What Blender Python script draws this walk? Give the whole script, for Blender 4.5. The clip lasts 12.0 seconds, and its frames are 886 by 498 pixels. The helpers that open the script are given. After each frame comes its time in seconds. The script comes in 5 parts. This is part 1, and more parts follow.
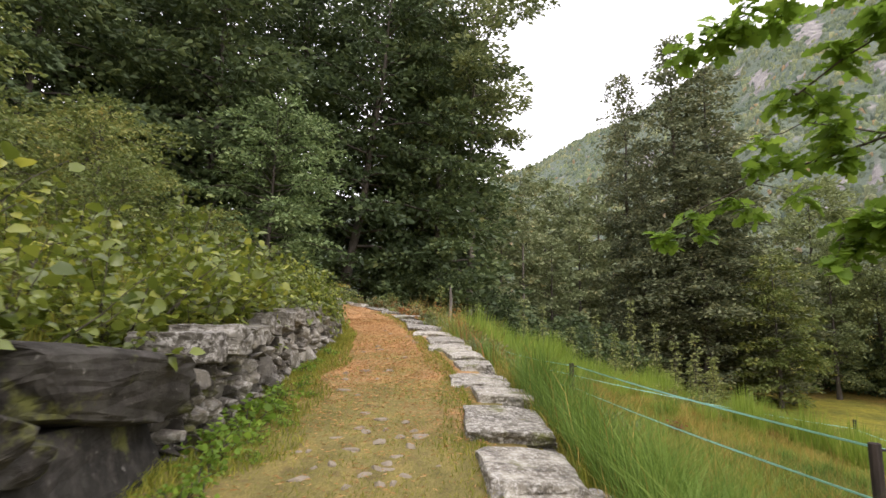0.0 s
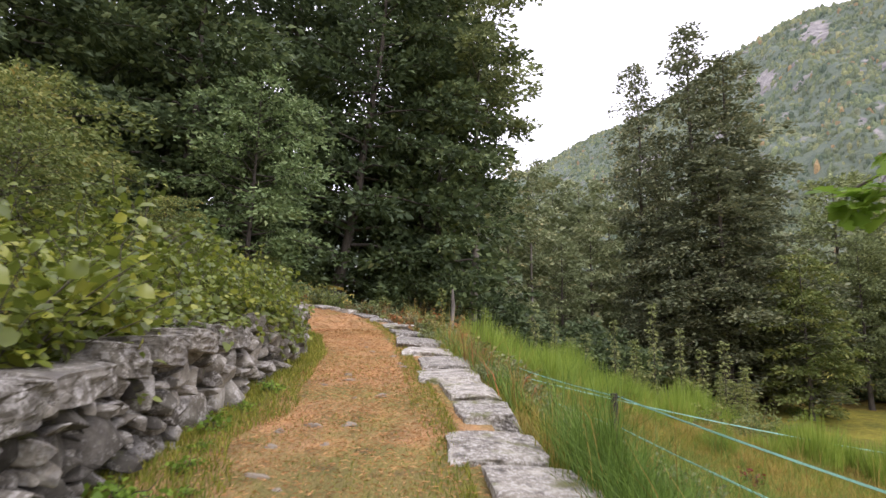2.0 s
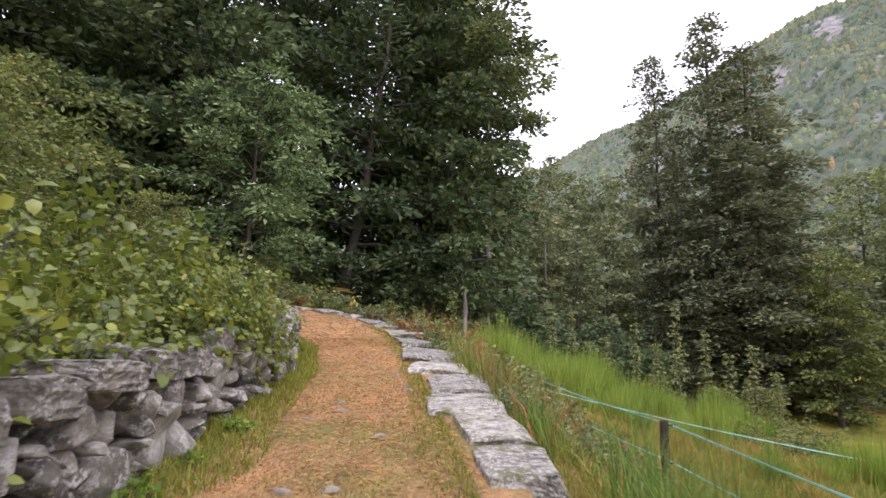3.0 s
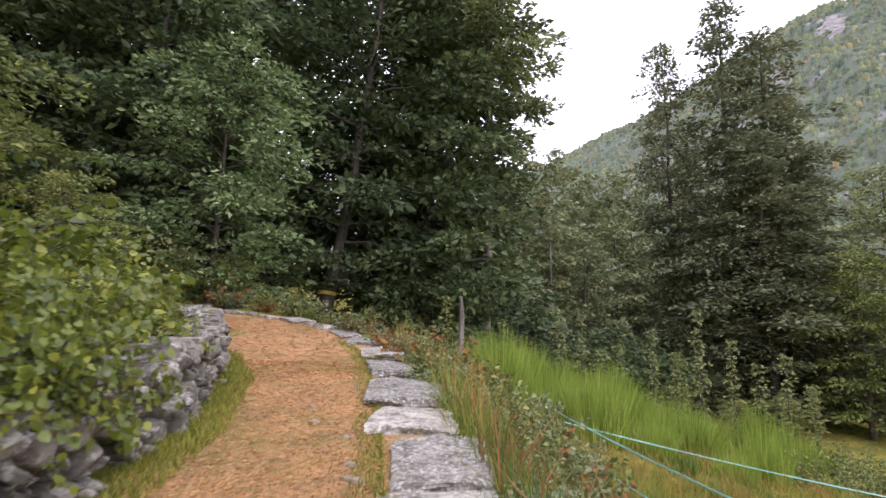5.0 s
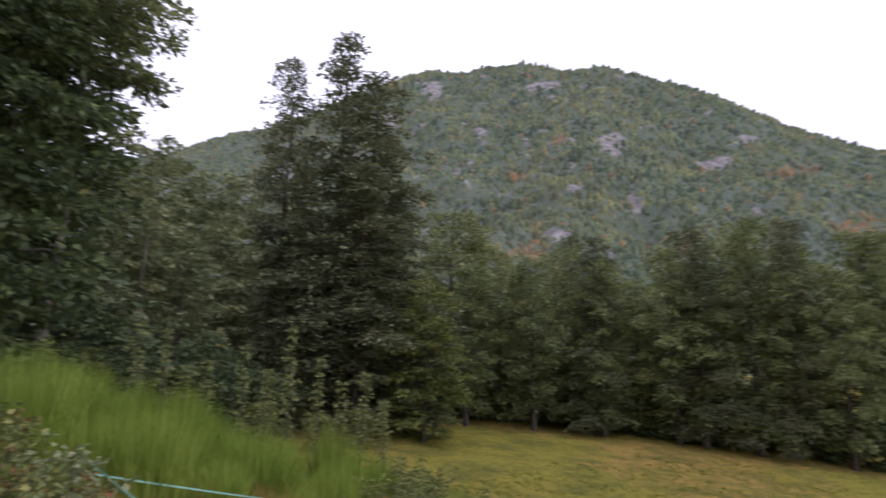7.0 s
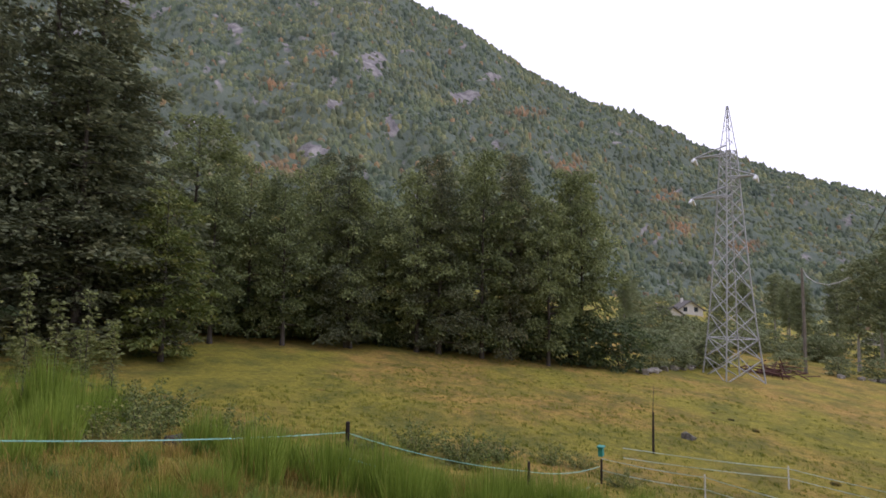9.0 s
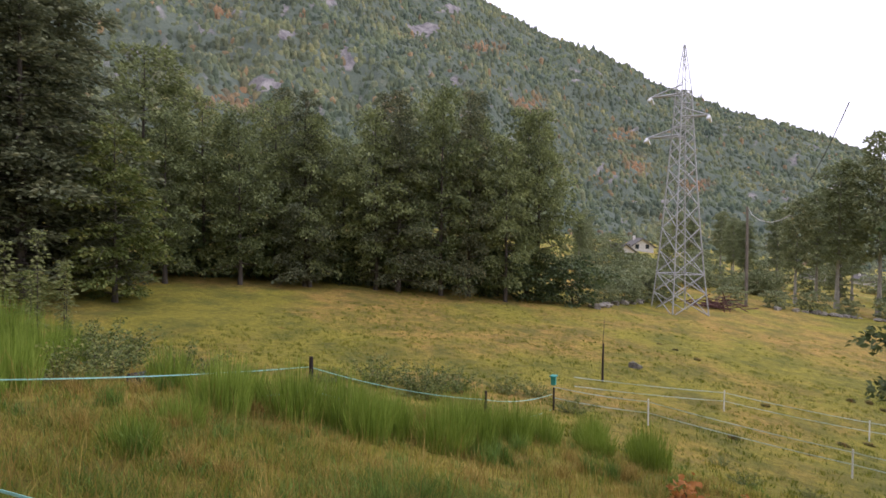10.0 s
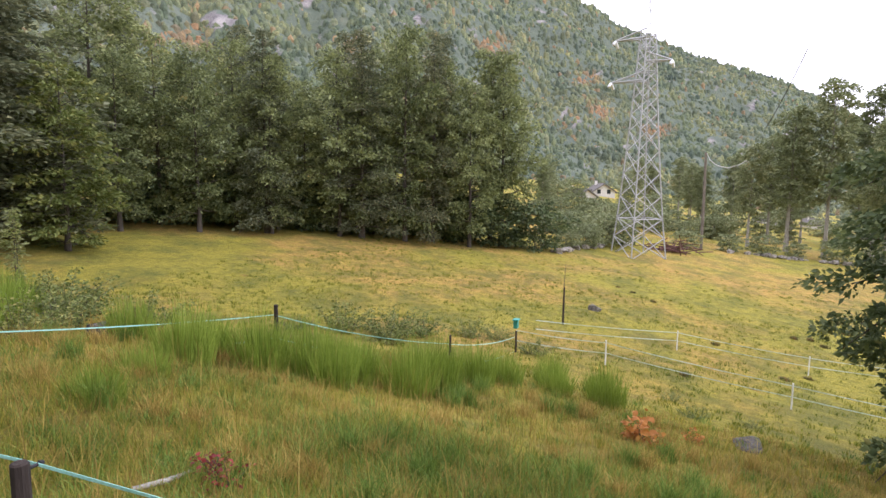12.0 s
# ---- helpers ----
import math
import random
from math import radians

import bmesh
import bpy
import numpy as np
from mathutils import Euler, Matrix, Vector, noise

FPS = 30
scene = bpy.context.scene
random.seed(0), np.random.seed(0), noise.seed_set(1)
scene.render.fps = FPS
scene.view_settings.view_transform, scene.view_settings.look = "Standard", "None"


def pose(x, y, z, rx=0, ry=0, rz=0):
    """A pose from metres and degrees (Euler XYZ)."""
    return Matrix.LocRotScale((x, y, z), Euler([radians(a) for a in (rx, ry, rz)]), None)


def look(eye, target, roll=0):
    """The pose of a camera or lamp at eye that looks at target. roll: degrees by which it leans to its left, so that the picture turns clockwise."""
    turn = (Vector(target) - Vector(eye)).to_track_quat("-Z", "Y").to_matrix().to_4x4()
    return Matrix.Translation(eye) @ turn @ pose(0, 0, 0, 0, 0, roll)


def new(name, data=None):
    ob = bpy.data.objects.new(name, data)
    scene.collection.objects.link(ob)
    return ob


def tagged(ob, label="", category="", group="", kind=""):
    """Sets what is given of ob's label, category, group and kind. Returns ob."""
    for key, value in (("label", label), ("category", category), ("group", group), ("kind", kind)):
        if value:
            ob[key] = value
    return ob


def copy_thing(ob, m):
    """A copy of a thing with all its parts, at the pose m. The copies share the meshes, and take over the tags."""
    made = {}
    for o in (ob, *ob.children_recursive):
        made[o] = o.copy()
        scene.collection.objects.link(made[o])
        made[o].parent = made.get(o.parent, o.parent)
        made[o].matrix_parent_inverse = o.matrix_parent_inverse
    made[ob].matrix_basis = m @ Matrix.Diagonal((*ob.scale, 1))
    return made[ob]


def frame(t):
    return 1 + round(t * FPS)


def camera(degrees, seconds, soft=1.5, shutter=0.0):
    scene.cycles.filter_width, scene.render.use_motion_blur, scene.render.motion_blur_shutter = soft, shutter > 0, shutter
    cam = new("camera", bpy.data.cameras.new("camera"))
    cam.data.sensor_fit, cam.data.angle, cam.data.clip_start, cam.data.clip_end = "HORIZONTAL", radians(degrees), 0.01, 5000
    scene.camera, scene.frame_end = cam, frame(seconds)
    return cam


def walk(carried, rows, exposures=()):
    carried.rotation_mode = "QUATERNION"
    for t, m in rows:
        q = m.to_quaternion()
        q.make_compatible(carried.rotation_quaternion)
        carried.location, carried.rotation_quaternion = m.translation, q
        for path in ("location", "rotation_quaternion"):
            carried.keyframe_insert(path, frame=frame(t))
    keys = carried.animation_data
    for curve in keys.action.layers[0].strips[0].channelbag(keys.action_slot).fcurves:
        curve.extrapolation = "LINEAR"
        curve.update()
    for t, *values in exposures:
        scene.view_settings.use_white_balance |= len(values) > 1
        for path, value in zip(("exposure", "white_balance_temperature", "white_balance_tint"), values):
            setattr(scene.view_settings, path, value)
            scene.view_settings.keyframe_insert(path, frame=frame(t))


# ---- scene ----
cam = camera(73.5, 12.0, shutter=0.4)
PATH = [
    (0, (0.061, -0.23, 1.363), (0.057, 1.755, 1.607), 1.2),
    (0.5, (0.078, 0.574, 1.397), (0.086, 2.559, 1.642), 1.2),
    (1, (0.103, 1.4, 1.443), (0.117, 3.384, 1.689), 1.2),
    (1.5, (0.094, 2.092, 1.484), (0.095, 4.077, 1.728), 1.2),
    (2, (0.151, 2.778, 1.566), (0.134, 4.762, 1.816), 1.2),
    (2.5, (0.193, 3.499, 1.674), (0.158, 5.483, 1.923), 1.1),
    (3, (0.094, 4.236, 1.719), (0.044, 6.22, 1.969), 1.1),
    (3.2, (0.08, 4.513, 1.756), (0.024, 6.498, 2.0), 1.0),
    (4.8, (0.23, 6.724, 1.945), (0.166, 8.708, 2.192), 1.1),
    (5, (0.243, 7.052, 1.99), (0.19, 9.036, 2.241), 1.0),
    (5.5, (0.399, 7.745, 2.057), (0.425, 9.728, 2.316), 1.0),
    (6, (0.654, 8.111, 2.154), (1.031, 10.055, 2.432), 1.7),
    (6.5, (0.895, 8.303, 2.277), (1.654, 10.129, 2.578), 2.3),
    (7, (0.893, 8.289, 2.388), (2.023, 9.909, 2.704), 3.1),
    (7.5, (1.004, 8.368, 2.429), (2.423, 9.741, 2.744), 3.6),
    (7.7, (1.063, 8.378, 2.425), (2.554, 9.677, 2.723), 3.6),
    (9.3, (0.748, 8.315, 2.456), (2.483, 9.31, 2.48), 3.7),
    (9.5, (0.71, 8.298, 2.453), (2.46, 9.265, 2.434), 3.7),
    (10, (0.617, 8.263, 2.441), (2.399, 9.164, 2.33), 3.6),
    (10.5, (0.619, 8.264, 2.458), (2.42, 9.112, 2.266), 3.7),
    (11, (0.611, 8.267, 2.472), (2.423, 9.078, 2.225), 3.7),
    (11.5, (0.614, 8.264, 2.477), (2.431, 9.053, 2.207), 3.6),
    (12, (0.599, 8.265, 2.489), (2.421, 9.039, 2.203), 3.7),
]
UP = pose(0, 0, 0, 3.4, 0, 0)  # brings the path to the true vertical
walk(cam, [(t, UP @ look(eye, target, roll)) for t, eye, target, roll in PATH], [(0, 0.8, 6550, 13), (1.5, 0.77, 6300, 16), (2.5, 0.8, 6050, 21), (5.5, 0.78, 5950, 22), (6.5, 0.26, 5850, 22), (7.5, -0.18, 5850, 22), (9.5, -0.05, 5950, 22), (10.5, 0.55, 6050, 21), (12, 0.9, 6050, 20)])

# ---- world and sun: bright overcast ----
SUN_ELEVATION, SUN_AZIMUTH = 48.0, 150.0
world = bpy.data.worlds.new("world")
scene.world = world
world.use_nodes = True
wt = world.node_tree
wt.nodes.clear()
sky = wt.nodes.new("ShaderNodeTexSky")
sky.sky_type, sky.sun_disc = "NISHITA", False
sky.sun_elevation, sky.sun_rotation = radians(SUN_ELEVATION), radians(SUN_AZIMUTH)
sky_bg, cloud_bg = wt.nodes.new("ShaderNodeBackground"), wt.nodes.new("ShaderNodeBackground")
sky_bg.inputs[1].default_value = 0.08
cloud_noise, cloud_ramp = wt.nodes.new("ShaderNodeTexNoise"), wt.nodes.new("ShaderNodeValToRGB")
cloud_noise.inputs["Scale"].default_value = 1.6
cloud_ramp.color_ramp.elements[0].color = (0.985, 0.962, 1.03, 1)
cloud_ramp.color_ramp.elements[1].color = (1.01, 0.985, 1.04, 1)
cloud_bg.inputs[1].default_value = 1.5
sky_mix, sky_out = wt.nodes.new("ShaderNodeMixShader"), wt.nodes.new("ShaderNodeOutputWorld")
sky_mix.inputs[0].default_value = 0.85
wt.links.new(sky.outputs[0], sky_bg.inputs[0])
wt.links.new(cloud_noise.outputs[0], cloud_ramp.inputs[0])
wt.links.new(cloud_ramp.outputs[0], cloud_bg.inputs[0])
wt.links.new(sky_bg.outputs[0], sky_mix.inputs[1])
wt.links.new(cloud_bg.outputs[0], sky_mix.inputs[2])
wt.links.new(sky_mix.outputs[0], sky_out.inputs[0])
sun = new("sun", bpy.data.lights.new("sun", "SUN"))
sun.data.energy, sun.data.angle, sun.data.color = 0.9, radians(25), (1.0, 0.97, 0.93)
sa, se = radians(SUN_AZIMUTH), radians(SUN_ELEVATION)
sun.matrix_world = look((math.sin(sa) * math.cos(se) * 50, math.cos(sa) * math.cos(se) * 50, math.sin(se) * 50), (0, 0, 0))


# ---- materials ----
def material(name, rough=0.9):
    m = bpy.data.materials.new(name)
    m.use_nodes = True
    nt = m.node_tree
    b = nt.nodes["Principled BSDF"]
    b.inputs["Roughness"].default_value = rough
    b.inputs["Specular IOR Level"].default_value = 0.25
    return m, nt, b


def ramp(nt, stops, source):
    r = nt.nodes.new("ShaderNodeValToRGB")
    els = r.color_ramp.elements
    while len(els) < len(stops):
        els.new(0.5)
    for e, (p, c) in zip(els, stops):
        e.position, e.color = p, (*c, 1)
    nt.links.new(source, r.inputs[0])
    return r.outputs[0]


def noise_tex(nt, scale, detail=4, rough=0.6, coords="Object", stretch=None):
    n = nt.nodes.new("ShaderNodeTexNoise")
    n.inputs["Scale"].default_value, n.inputs["Detail"].default_value, n.inputs["Roughness"].default_value = scale, detail, rough
    if coords == "World":
        nt.links.new(nt.nodes.new("ShaderNodeNewGeometry").outputs["Position"], n.inputs["Vector"])
        return n.outputs[0]
    tc = nt.nodes.new("ShaderNodeTexCoord")
    if stretch:
        mp = nt.nodes.new("ShaderNodeMapping")
        mp.inputs["Scale"].default_value = stretch
        nt.links.new(tc.outputs[coords], mp.inputs[0])
        nt.links.new(mp.outputs[0], n.inputs["Vector"])
    else:
        nt.links.new(tc.outputs[coords], n.inputs["Vector"])
    return n.outputs[0]


def mix(nt, fac, a, b, blend="MIX"):
    m = nt.nodes.new("ShaderNodeMix")
    m.data_type, m.blend_type = "RGBA", blend
    for sock, v in ((m.inputs[0], fac), (m.inputs[6], a), (m.inputs[7], b)):
        if isinstance(v, (int, float)):
            sock.default_value = v
        elif isinstance(v, tuple):
            sock.default_value = (*v, 1)
        else:
            nt.links.new(v, sock)
    return m.outputs[2]


def bump(nt, b, height, strength=0.5, distance=0.02):
    n = nt.nodes.new("ShaderNodeBump")
    n.inputs["Strength"].default_value, n.inputs["Distance"].default_value = strength, distance
    nt.links.new(height, n.inputs["Height"])
    nt.links.new(n.outputs[0], b.inputs["Normal"])


def leaf_material(name, stops, through_light=0.3, rough=0.55, spread=0.6, vary=0.0, patch_scale=0.35):
    """Foliage: colour varies leaf by leaf and in patches; a share of the light passes through."""
    m, nt, b = material(name, rough)
    b.inputs["Specular IOR Level"].default_value = 0.5 if rough < 0.5 else 0.25
    geo = nt.nodes.new("ShaderNodeNewGeometry")
    patch = noise_tex(nt, patch_scale, 3, 0.6)
    blendv = nt.nodes.new("ShaderNodeMath")
    blendv.operation = "MULTIPLY_ADD"
    nt.links.new(geo.outputs["Random Per Island"], blendv.inputs[0])
    blendv.inputs[1].default_value = spread
    scaled = nt.nodes.new("ShaderNodeMath")
    scaled.operation = "MULTIPLY_ADD"
    nt.links.new(patch, scaled.inputs[0])
    scaled.inputs[1].default_value, scaled.inputs[2].default_value = 1.4 * (1 - spread) + 0.3, -0.35 + 0.1 * spread
    whole = nt.nodes.new("ShaderNodeMath")  # one plant differs from the next
    whole.operation = "MULTIPLY_ADD"
    nt.links.new(nt.nodes.new("ShaderNodeObjectInfo").outputs["Random"], whole.inputs[0])
    whole.inputs[1].default_value = vary
    shifted = nt.nodes.new("ShaderNodeMath")
    shifted.operation = "SUBTRACT"
    nt.links.new(scaled.outputs[0], shifted.inputs[0])
    shifted.inputs[1].default_value = vary * 0.5
    nt.links.new(shifted.outputs[0], whole.inputs[2])
    nt.links.new(whole.outputs[0], blendv.inputs[2])
    col = ramp(nt, stops, blendv.outputs[0])
    nt.links.new(col, b.inputs["Base Color"])
    tr = nt.nodes.new("ShaderNodeBsdfTranslucent")
    nt.links.new(col, tr.inputs[0])
    ms = nt.nodes.new("ShaderNodeMixShader")
    ms.inputs[0].default_value = through_light
    out = nt.nodes["Material Output"]
    nt.links.new(b.outputs[0], ms.inputs[1])
    nt.links.new(tr.outputs[0], ms.inputs[2])
    nt.links.new(ms.outputs[0], out.inputs[0])
    return m


LEAF_DARK = leaf_material("leaf_dark", [(0.0, (0.0374, 0.0566, 0.0252)), (0.5, (0.0962, 0.133, 0.0551)), (0.85, (0.177, 0.218, 0.0803)), (1.0, (0.32, 0.283, 0.0918))], vary=0.22)
LEAF_MID = leaf_material("leaf_mid", [(0.0, (0.0903, 0.116, 0.0469)), (0.5, (0.229, 0.267, 0.108)), (0.85, (0.378, 0.404, 0.162)), (1.0, (0.625, 0.469, 0.181))], vary=0.34)
LEAF_GREY = leaf_material("leaf_grey", [(0.0, (0.0852, 0.128, 0.0495)), (0.5, (0.185, 0.258, 0.0992)), (0.85, (0.341, 0.415, 0.188)), (1.0, (0.512, 0.43, 0.143))], vary=0.20)
# leaf tones lightened, distance haze over the valley trees put into them
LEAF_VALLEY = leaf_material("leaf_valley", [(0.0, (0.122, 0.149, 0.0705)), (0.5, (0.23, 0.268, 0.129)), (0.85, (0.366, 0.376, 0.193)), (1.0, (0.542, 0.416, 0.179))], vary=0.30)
LEAF_ASH = leaf_material("leaf_ash", [(0.0, (0.0674, 0.083, 0.0443)), (0.5, (0.162, 0.182, 0.0959)), (0.85, (0.27, 0.264, 0.132)), (1.0, (0.485, 0.327, 0.148))], vary=0.22)
LEAF_SAPLING = leaf_material("leaf_sapling", [(0.0, (0.14, 0.17, 0.06)), (0.5, (0.29, 0.32, 0.12)), (0.85, (0.42, 0.42, 0.19)), (1.0, (0.55, 0.4, 0.16))], 0.4)
LEAF_YELLOW = leaf_material("leaf_yellow", [(0.0, (0.0867, 0.116, 0.0306)), (0.5, (0.173, 0.209, 0.0561)), (0.8, (0.308, 0.29, 0.0816)), (1.0, (0.493, 0.278, 0.0816))], vary=0.25)
LEAF_BRIGHT = leaf_material("leaf_bright", [(0.0, (0.098, 0.169, 0.022)), (0.5, (0.196, 0.312, 0.0385)), (0.85, (0.308, 0.429, 0.055)), (1.0, (0.476, 0.442, 0.077))], 0.5)
LEAF_HAZEL = leaf_material("leaf_hazel", [(0.0, (0.0644, 0.0966, 0.0147)), (0.56, (0.185, 0.223, 0.0303)), (0.86, (0.419, 0.408, 0.0596)), (0.96, (0.709, 0.608, 0.138)), (1.0, (0.774, 0.416, 0.0643))], 0.42, 0.33, vary=0.20)
LEAF_BROOM = leaf_material("leaf_broom", [(0.0, (0.107, 0.162, 0.0202)), (0.5, (0.226, 0.314, 0.0405)), (1.0, (0.405, 0.465, 0.0969))], 0.25, vary=0.25)
LEAF_RUST = leaf_material("leaf_rust", [(0.0, (0.0776, 0.0898, 0.0304)), (0.4, (0.186, 0.154, 0.0486)), (0.7, (0.31, 0.128, 0.0426)), (1.0, (0.435, 0.0898, 0.0365))], 0.3, vary=0.30)
LEAF_RED = leaf_material("leaf_red", [(0.0, (0.1, 0.02, 0.02)), (0.6, (0.28, 0.04, 0.035)), (1.0, (0.4, 0.1, 0.05))], 0.35)
LEAF_ORANGE = leaf_material("leaf_orange", [(0.0, (0.32, 0.12, 0.03)), (0.6, (0.52, 0.23, 0.05)), (1.0, (0.6, 0.38, 0.08))], 0.35)
GRASS_DRY = leaf_material("grass_dry", [(0.0, (0.137, 0.0969, 0.0234)), (0.4, (0.304, 0.217, 0.0507)), (0.75, (0.472, 0.342, 0.0936)), (1.0, (0.629, 0.524, 0.195))], 0.25, 0.8)
GRASS_GREEN = leaf_material("grass_green", [(0.0, (0.0754, 0.111, 0.0143)), (0.5, (0.211, 0.229, 0.0286)), (0.85, (0.407, 0.347, 0.0536)), (1.0, (0.634, 0.444, 0.0928))], 0.3, 0.7)
LUSH = leaf_material("lush_grass", [(0.0, (0.0561, 0.101, 0.0144)), (0.5, (0.141, 0.226, 0.036)), (0.8, (0.253, 0.356, 0.072)), (1.0, (0.43, 0.451, 0.13))], 0.35, 0.6)
STRAW = leaf_material("straw", [(0.0, (0.209, 0.103, 0.0372)), (0.4, (0.418, 0.214, 0.0789)), (0.75, (0.543, 0.329, 0.139)), (1.0, (0.669, 0.483, 0.251))], 0.15, 0.85)


def bark_material(name, dark, pale):
    m, nt, b = material(name, 0.95)
    n = noise_tex(nt, 3.0, 6, 0.7, stretch=(3, 3, 0.5))
    nt.links.new(ramp(nt, [(0.3, dark), (0.7, pale)], n), b.inputs["Base Color"])
    bump(nt, b, n, 0.8, 0.03)
    return m


BARK = bark_material("bark", (0.035, 0.03, 0.024), (0.13, 0.11, 0.09))
BARK_MID = bark_material("bark_mid", (0.07, 0.06, 0.05), (0.27, 0.24, 0.2))
BARK_PALE = bark_material("bark_pale", (0.14, 0.13, 0.11), (0.42, 0.4, 0.35))
WOOD_POST = bark_material("weathered_wood", (0.02, 0.017, 0.015), (0.07, 0.052, 0.042))


def plain_material(name, color, rough=0.6, metal=0.0, scale=12.0):
    m, nt, b = material(name, rough)
    n = noise_tex(nt, scale, 4, 0.6)
    nt.links.new(ramp(nt, [(0.3, tuple(c * 0.75 for c in color)), (0.7, color)], n), b.inputs["Base Color"])
    b.inputs["Metallic"].default_value = metal
    return m


def stone_material(name, moss_amount, tone_low=0.5, pale=0.0, k=1.0):
    m, nt, b = material(name, 0.88)
    info = nt.nodes.new("ShaderNodeObjectInfo")
    big, fine, lichen = noise_tex(nt, 4.5, 5, 0.65, "World"), noise_tex(nt, 60, 5, 0.7, "World"), noise_tex(nt, 14 * k, 7, 0.78, "World")
    base = ramp(nt, [(0.3, (0.105, 0.09, 0.07)), (0.45, (0.21, 0.19, 0.162)), (0.56, (0.32, 0.295, 0.26)), (0.7, (0.5, 0.47, 0.42))], big)
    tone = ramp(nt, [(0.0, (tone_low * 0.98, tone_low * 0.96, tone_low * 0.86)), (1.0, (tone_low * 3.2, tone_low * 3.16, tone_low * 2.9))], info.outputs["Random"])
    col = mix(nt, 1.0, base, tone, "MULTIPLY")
    col = mix(nt, ramp(nt, [(0.52 - pale, (0, 0, 0)), (0.6 - pale, (0.75, 0.75, 0.75))], lichen), col, (0.6, 0.57, 0.51))
    grime = noise_tex(nt, 7.0, 6, 0.7, "World")
    col = mix(nt, ramp(nt, [(0.5, (0, 0, 0)), (0.66, (0.8, 0.8, 0.8))], grime), col, (0.06, 0.052, 0.044))
    col = mix(nt, ramp(nt, [(0.56, (0, 0, 0)), (0.72, (0.7, 0.7, 0.7))], fine), col, (0.05, 0.046, 0.042))
    moss = noise_tex(nt, 2.6, 5, 0.65, "World")
    col = mix(nt, ramp(nt, [(0.7 - moss_amount, (0, 0, 0)), (0.8 - moss_amount, (0.85, 0.85, 0.85))], moss), col, (0.13, 0.135, 0.035))
    nt.links.new(col, b.inputs["Base Color"])
    bump(nt, b, mix(nt, 0.6, fine, lichen), 1.0, 0.02)
    return m


STONE = stone_material("granite", 0.08, 0.33, 0.02)
COBBLE = plain_material("worn_cobble", (0.27, 0.225, 0.165), 0.9, 0.0, 4)
# two darker tones of the granite, mainly for the wall's lower end
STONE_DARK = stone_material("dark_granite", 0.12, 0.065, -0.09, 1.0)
STONE_HALF_DARK = stone_material("half_dark_granite", 0.17, 0.14, -0.04, 1.0)
STONE_SLAB = stone_material("granite_slab", 0.13, 0.42, 0.03, 1.9)


STEEL = plain_material("galvanised_steel", (0.5, 0.51, 0.52), 0.55, 0.4)
CERAMIC = plain_material("insulator_glass", (0.9, 0.92, 0.94), 0.25)
CABLE = plain_material("cable_black", (0.06, 0.06, 0.06), 0.7)
CABLE_PALE = plain_material("cable_pale", (0.6, 0.6, 0.58), 0.6)
TAPE = plain_material("turquoise_tape", (0.4, 0.78, 0.67), 0.6, 0.0, 60)
TAPE_PALE = plain_material("pale_tape", (0.6, 0.72, 0.66), 0.6, 0.0, 60)
PLASTIC_BLACK = plain_material("black_plastic", (0.025, 0.025, 0.027), 0.5)
PLASTIC_WHITE = plain_material("white_plastic", (0.78, 0.78, 0.76), 0.5)
PLASTIC_TEAL = plain_material("teal_plastic", (0.05, 0.32, 0.27), 0.5)
PLASTER = plain_material("white_plaster", (0.74, 0.72, 0.68), 0.9, 0.0, 2)
ROOF_SLATE = plain_material("slate_roof", (0.16, 0.15, 0.14), 0.85, 0.0, 3)
GLASS_DARK = plain_material("dark_glass", (0.04, 0.05, 0.06), 0.15)
PAINT_YELLOW = plain_material("yellow_paint", (0.55, 0.4, 0.08), 0.7, 0.0, 9)


def ground_material():
    m, nt, b = material("meadow_ground", 1.0)
    big, mid, fine = noise_tex(nt, 0.09, 4, 0.6), noise_tex(nt, 0.9, 5, 0.65), noise_tex(nt, 14, 6, 0.75)
    green = ramp(nt, [(0.3, (0.12, 0.115, 0.016)), (0.7, (0.36, 0.325, 0.045))], fine)
    dry = ramp(nt, [(0.3, (0.21, 0.13, 0.034)), (0.7, (0.5, 0.32, 0.09))], fine)
    col = mix(nt, ramp(nt, [(0.47, (0, 0, 0)), (0.62, (0.9, 0.9, 0.9))], big), green, dry)
    col = mix(nt, ramp(nt, [(0.4, (0, 0, 0)), (0.65, (0.6, 0.6, 0.6))], mid), col, green)
    col = mix(nt, ramp(nt, [(0.62, (0, 0, 0)), (0.72, (0.6, 0.6, 0.6))], mid), col, (0.17, 0.08, 0.03))
    patch = noise_tex(nt, 0.33, 6, 0.7)
    col = mix(nt, ramp(nt, [(0.38, (0.65, 0.65, 0.65)), (0.56, (0, 0, 0))], patch), col, (0.085, 0.1, 0.022))
    nt.links.new(col, b.inputs["Base Color"])
    blot = noise_tex(nt, 2.2, 6, 0.75)
    col = mix(nt, 0.85, col, ramp(nt, [(0.32, (0.72, 0.74, 0.7)), (0.5, (1.1, 1.06, 1.05)), (0.68, (1.65, 1.5, 1.5))], blot), "MULTIPLY")
    nt.links.new(col, b.inputs["Base Color"])
    bump(nt, b, mix(nt, 0.5, fine, blot), 1.0, 0.25)
    return m


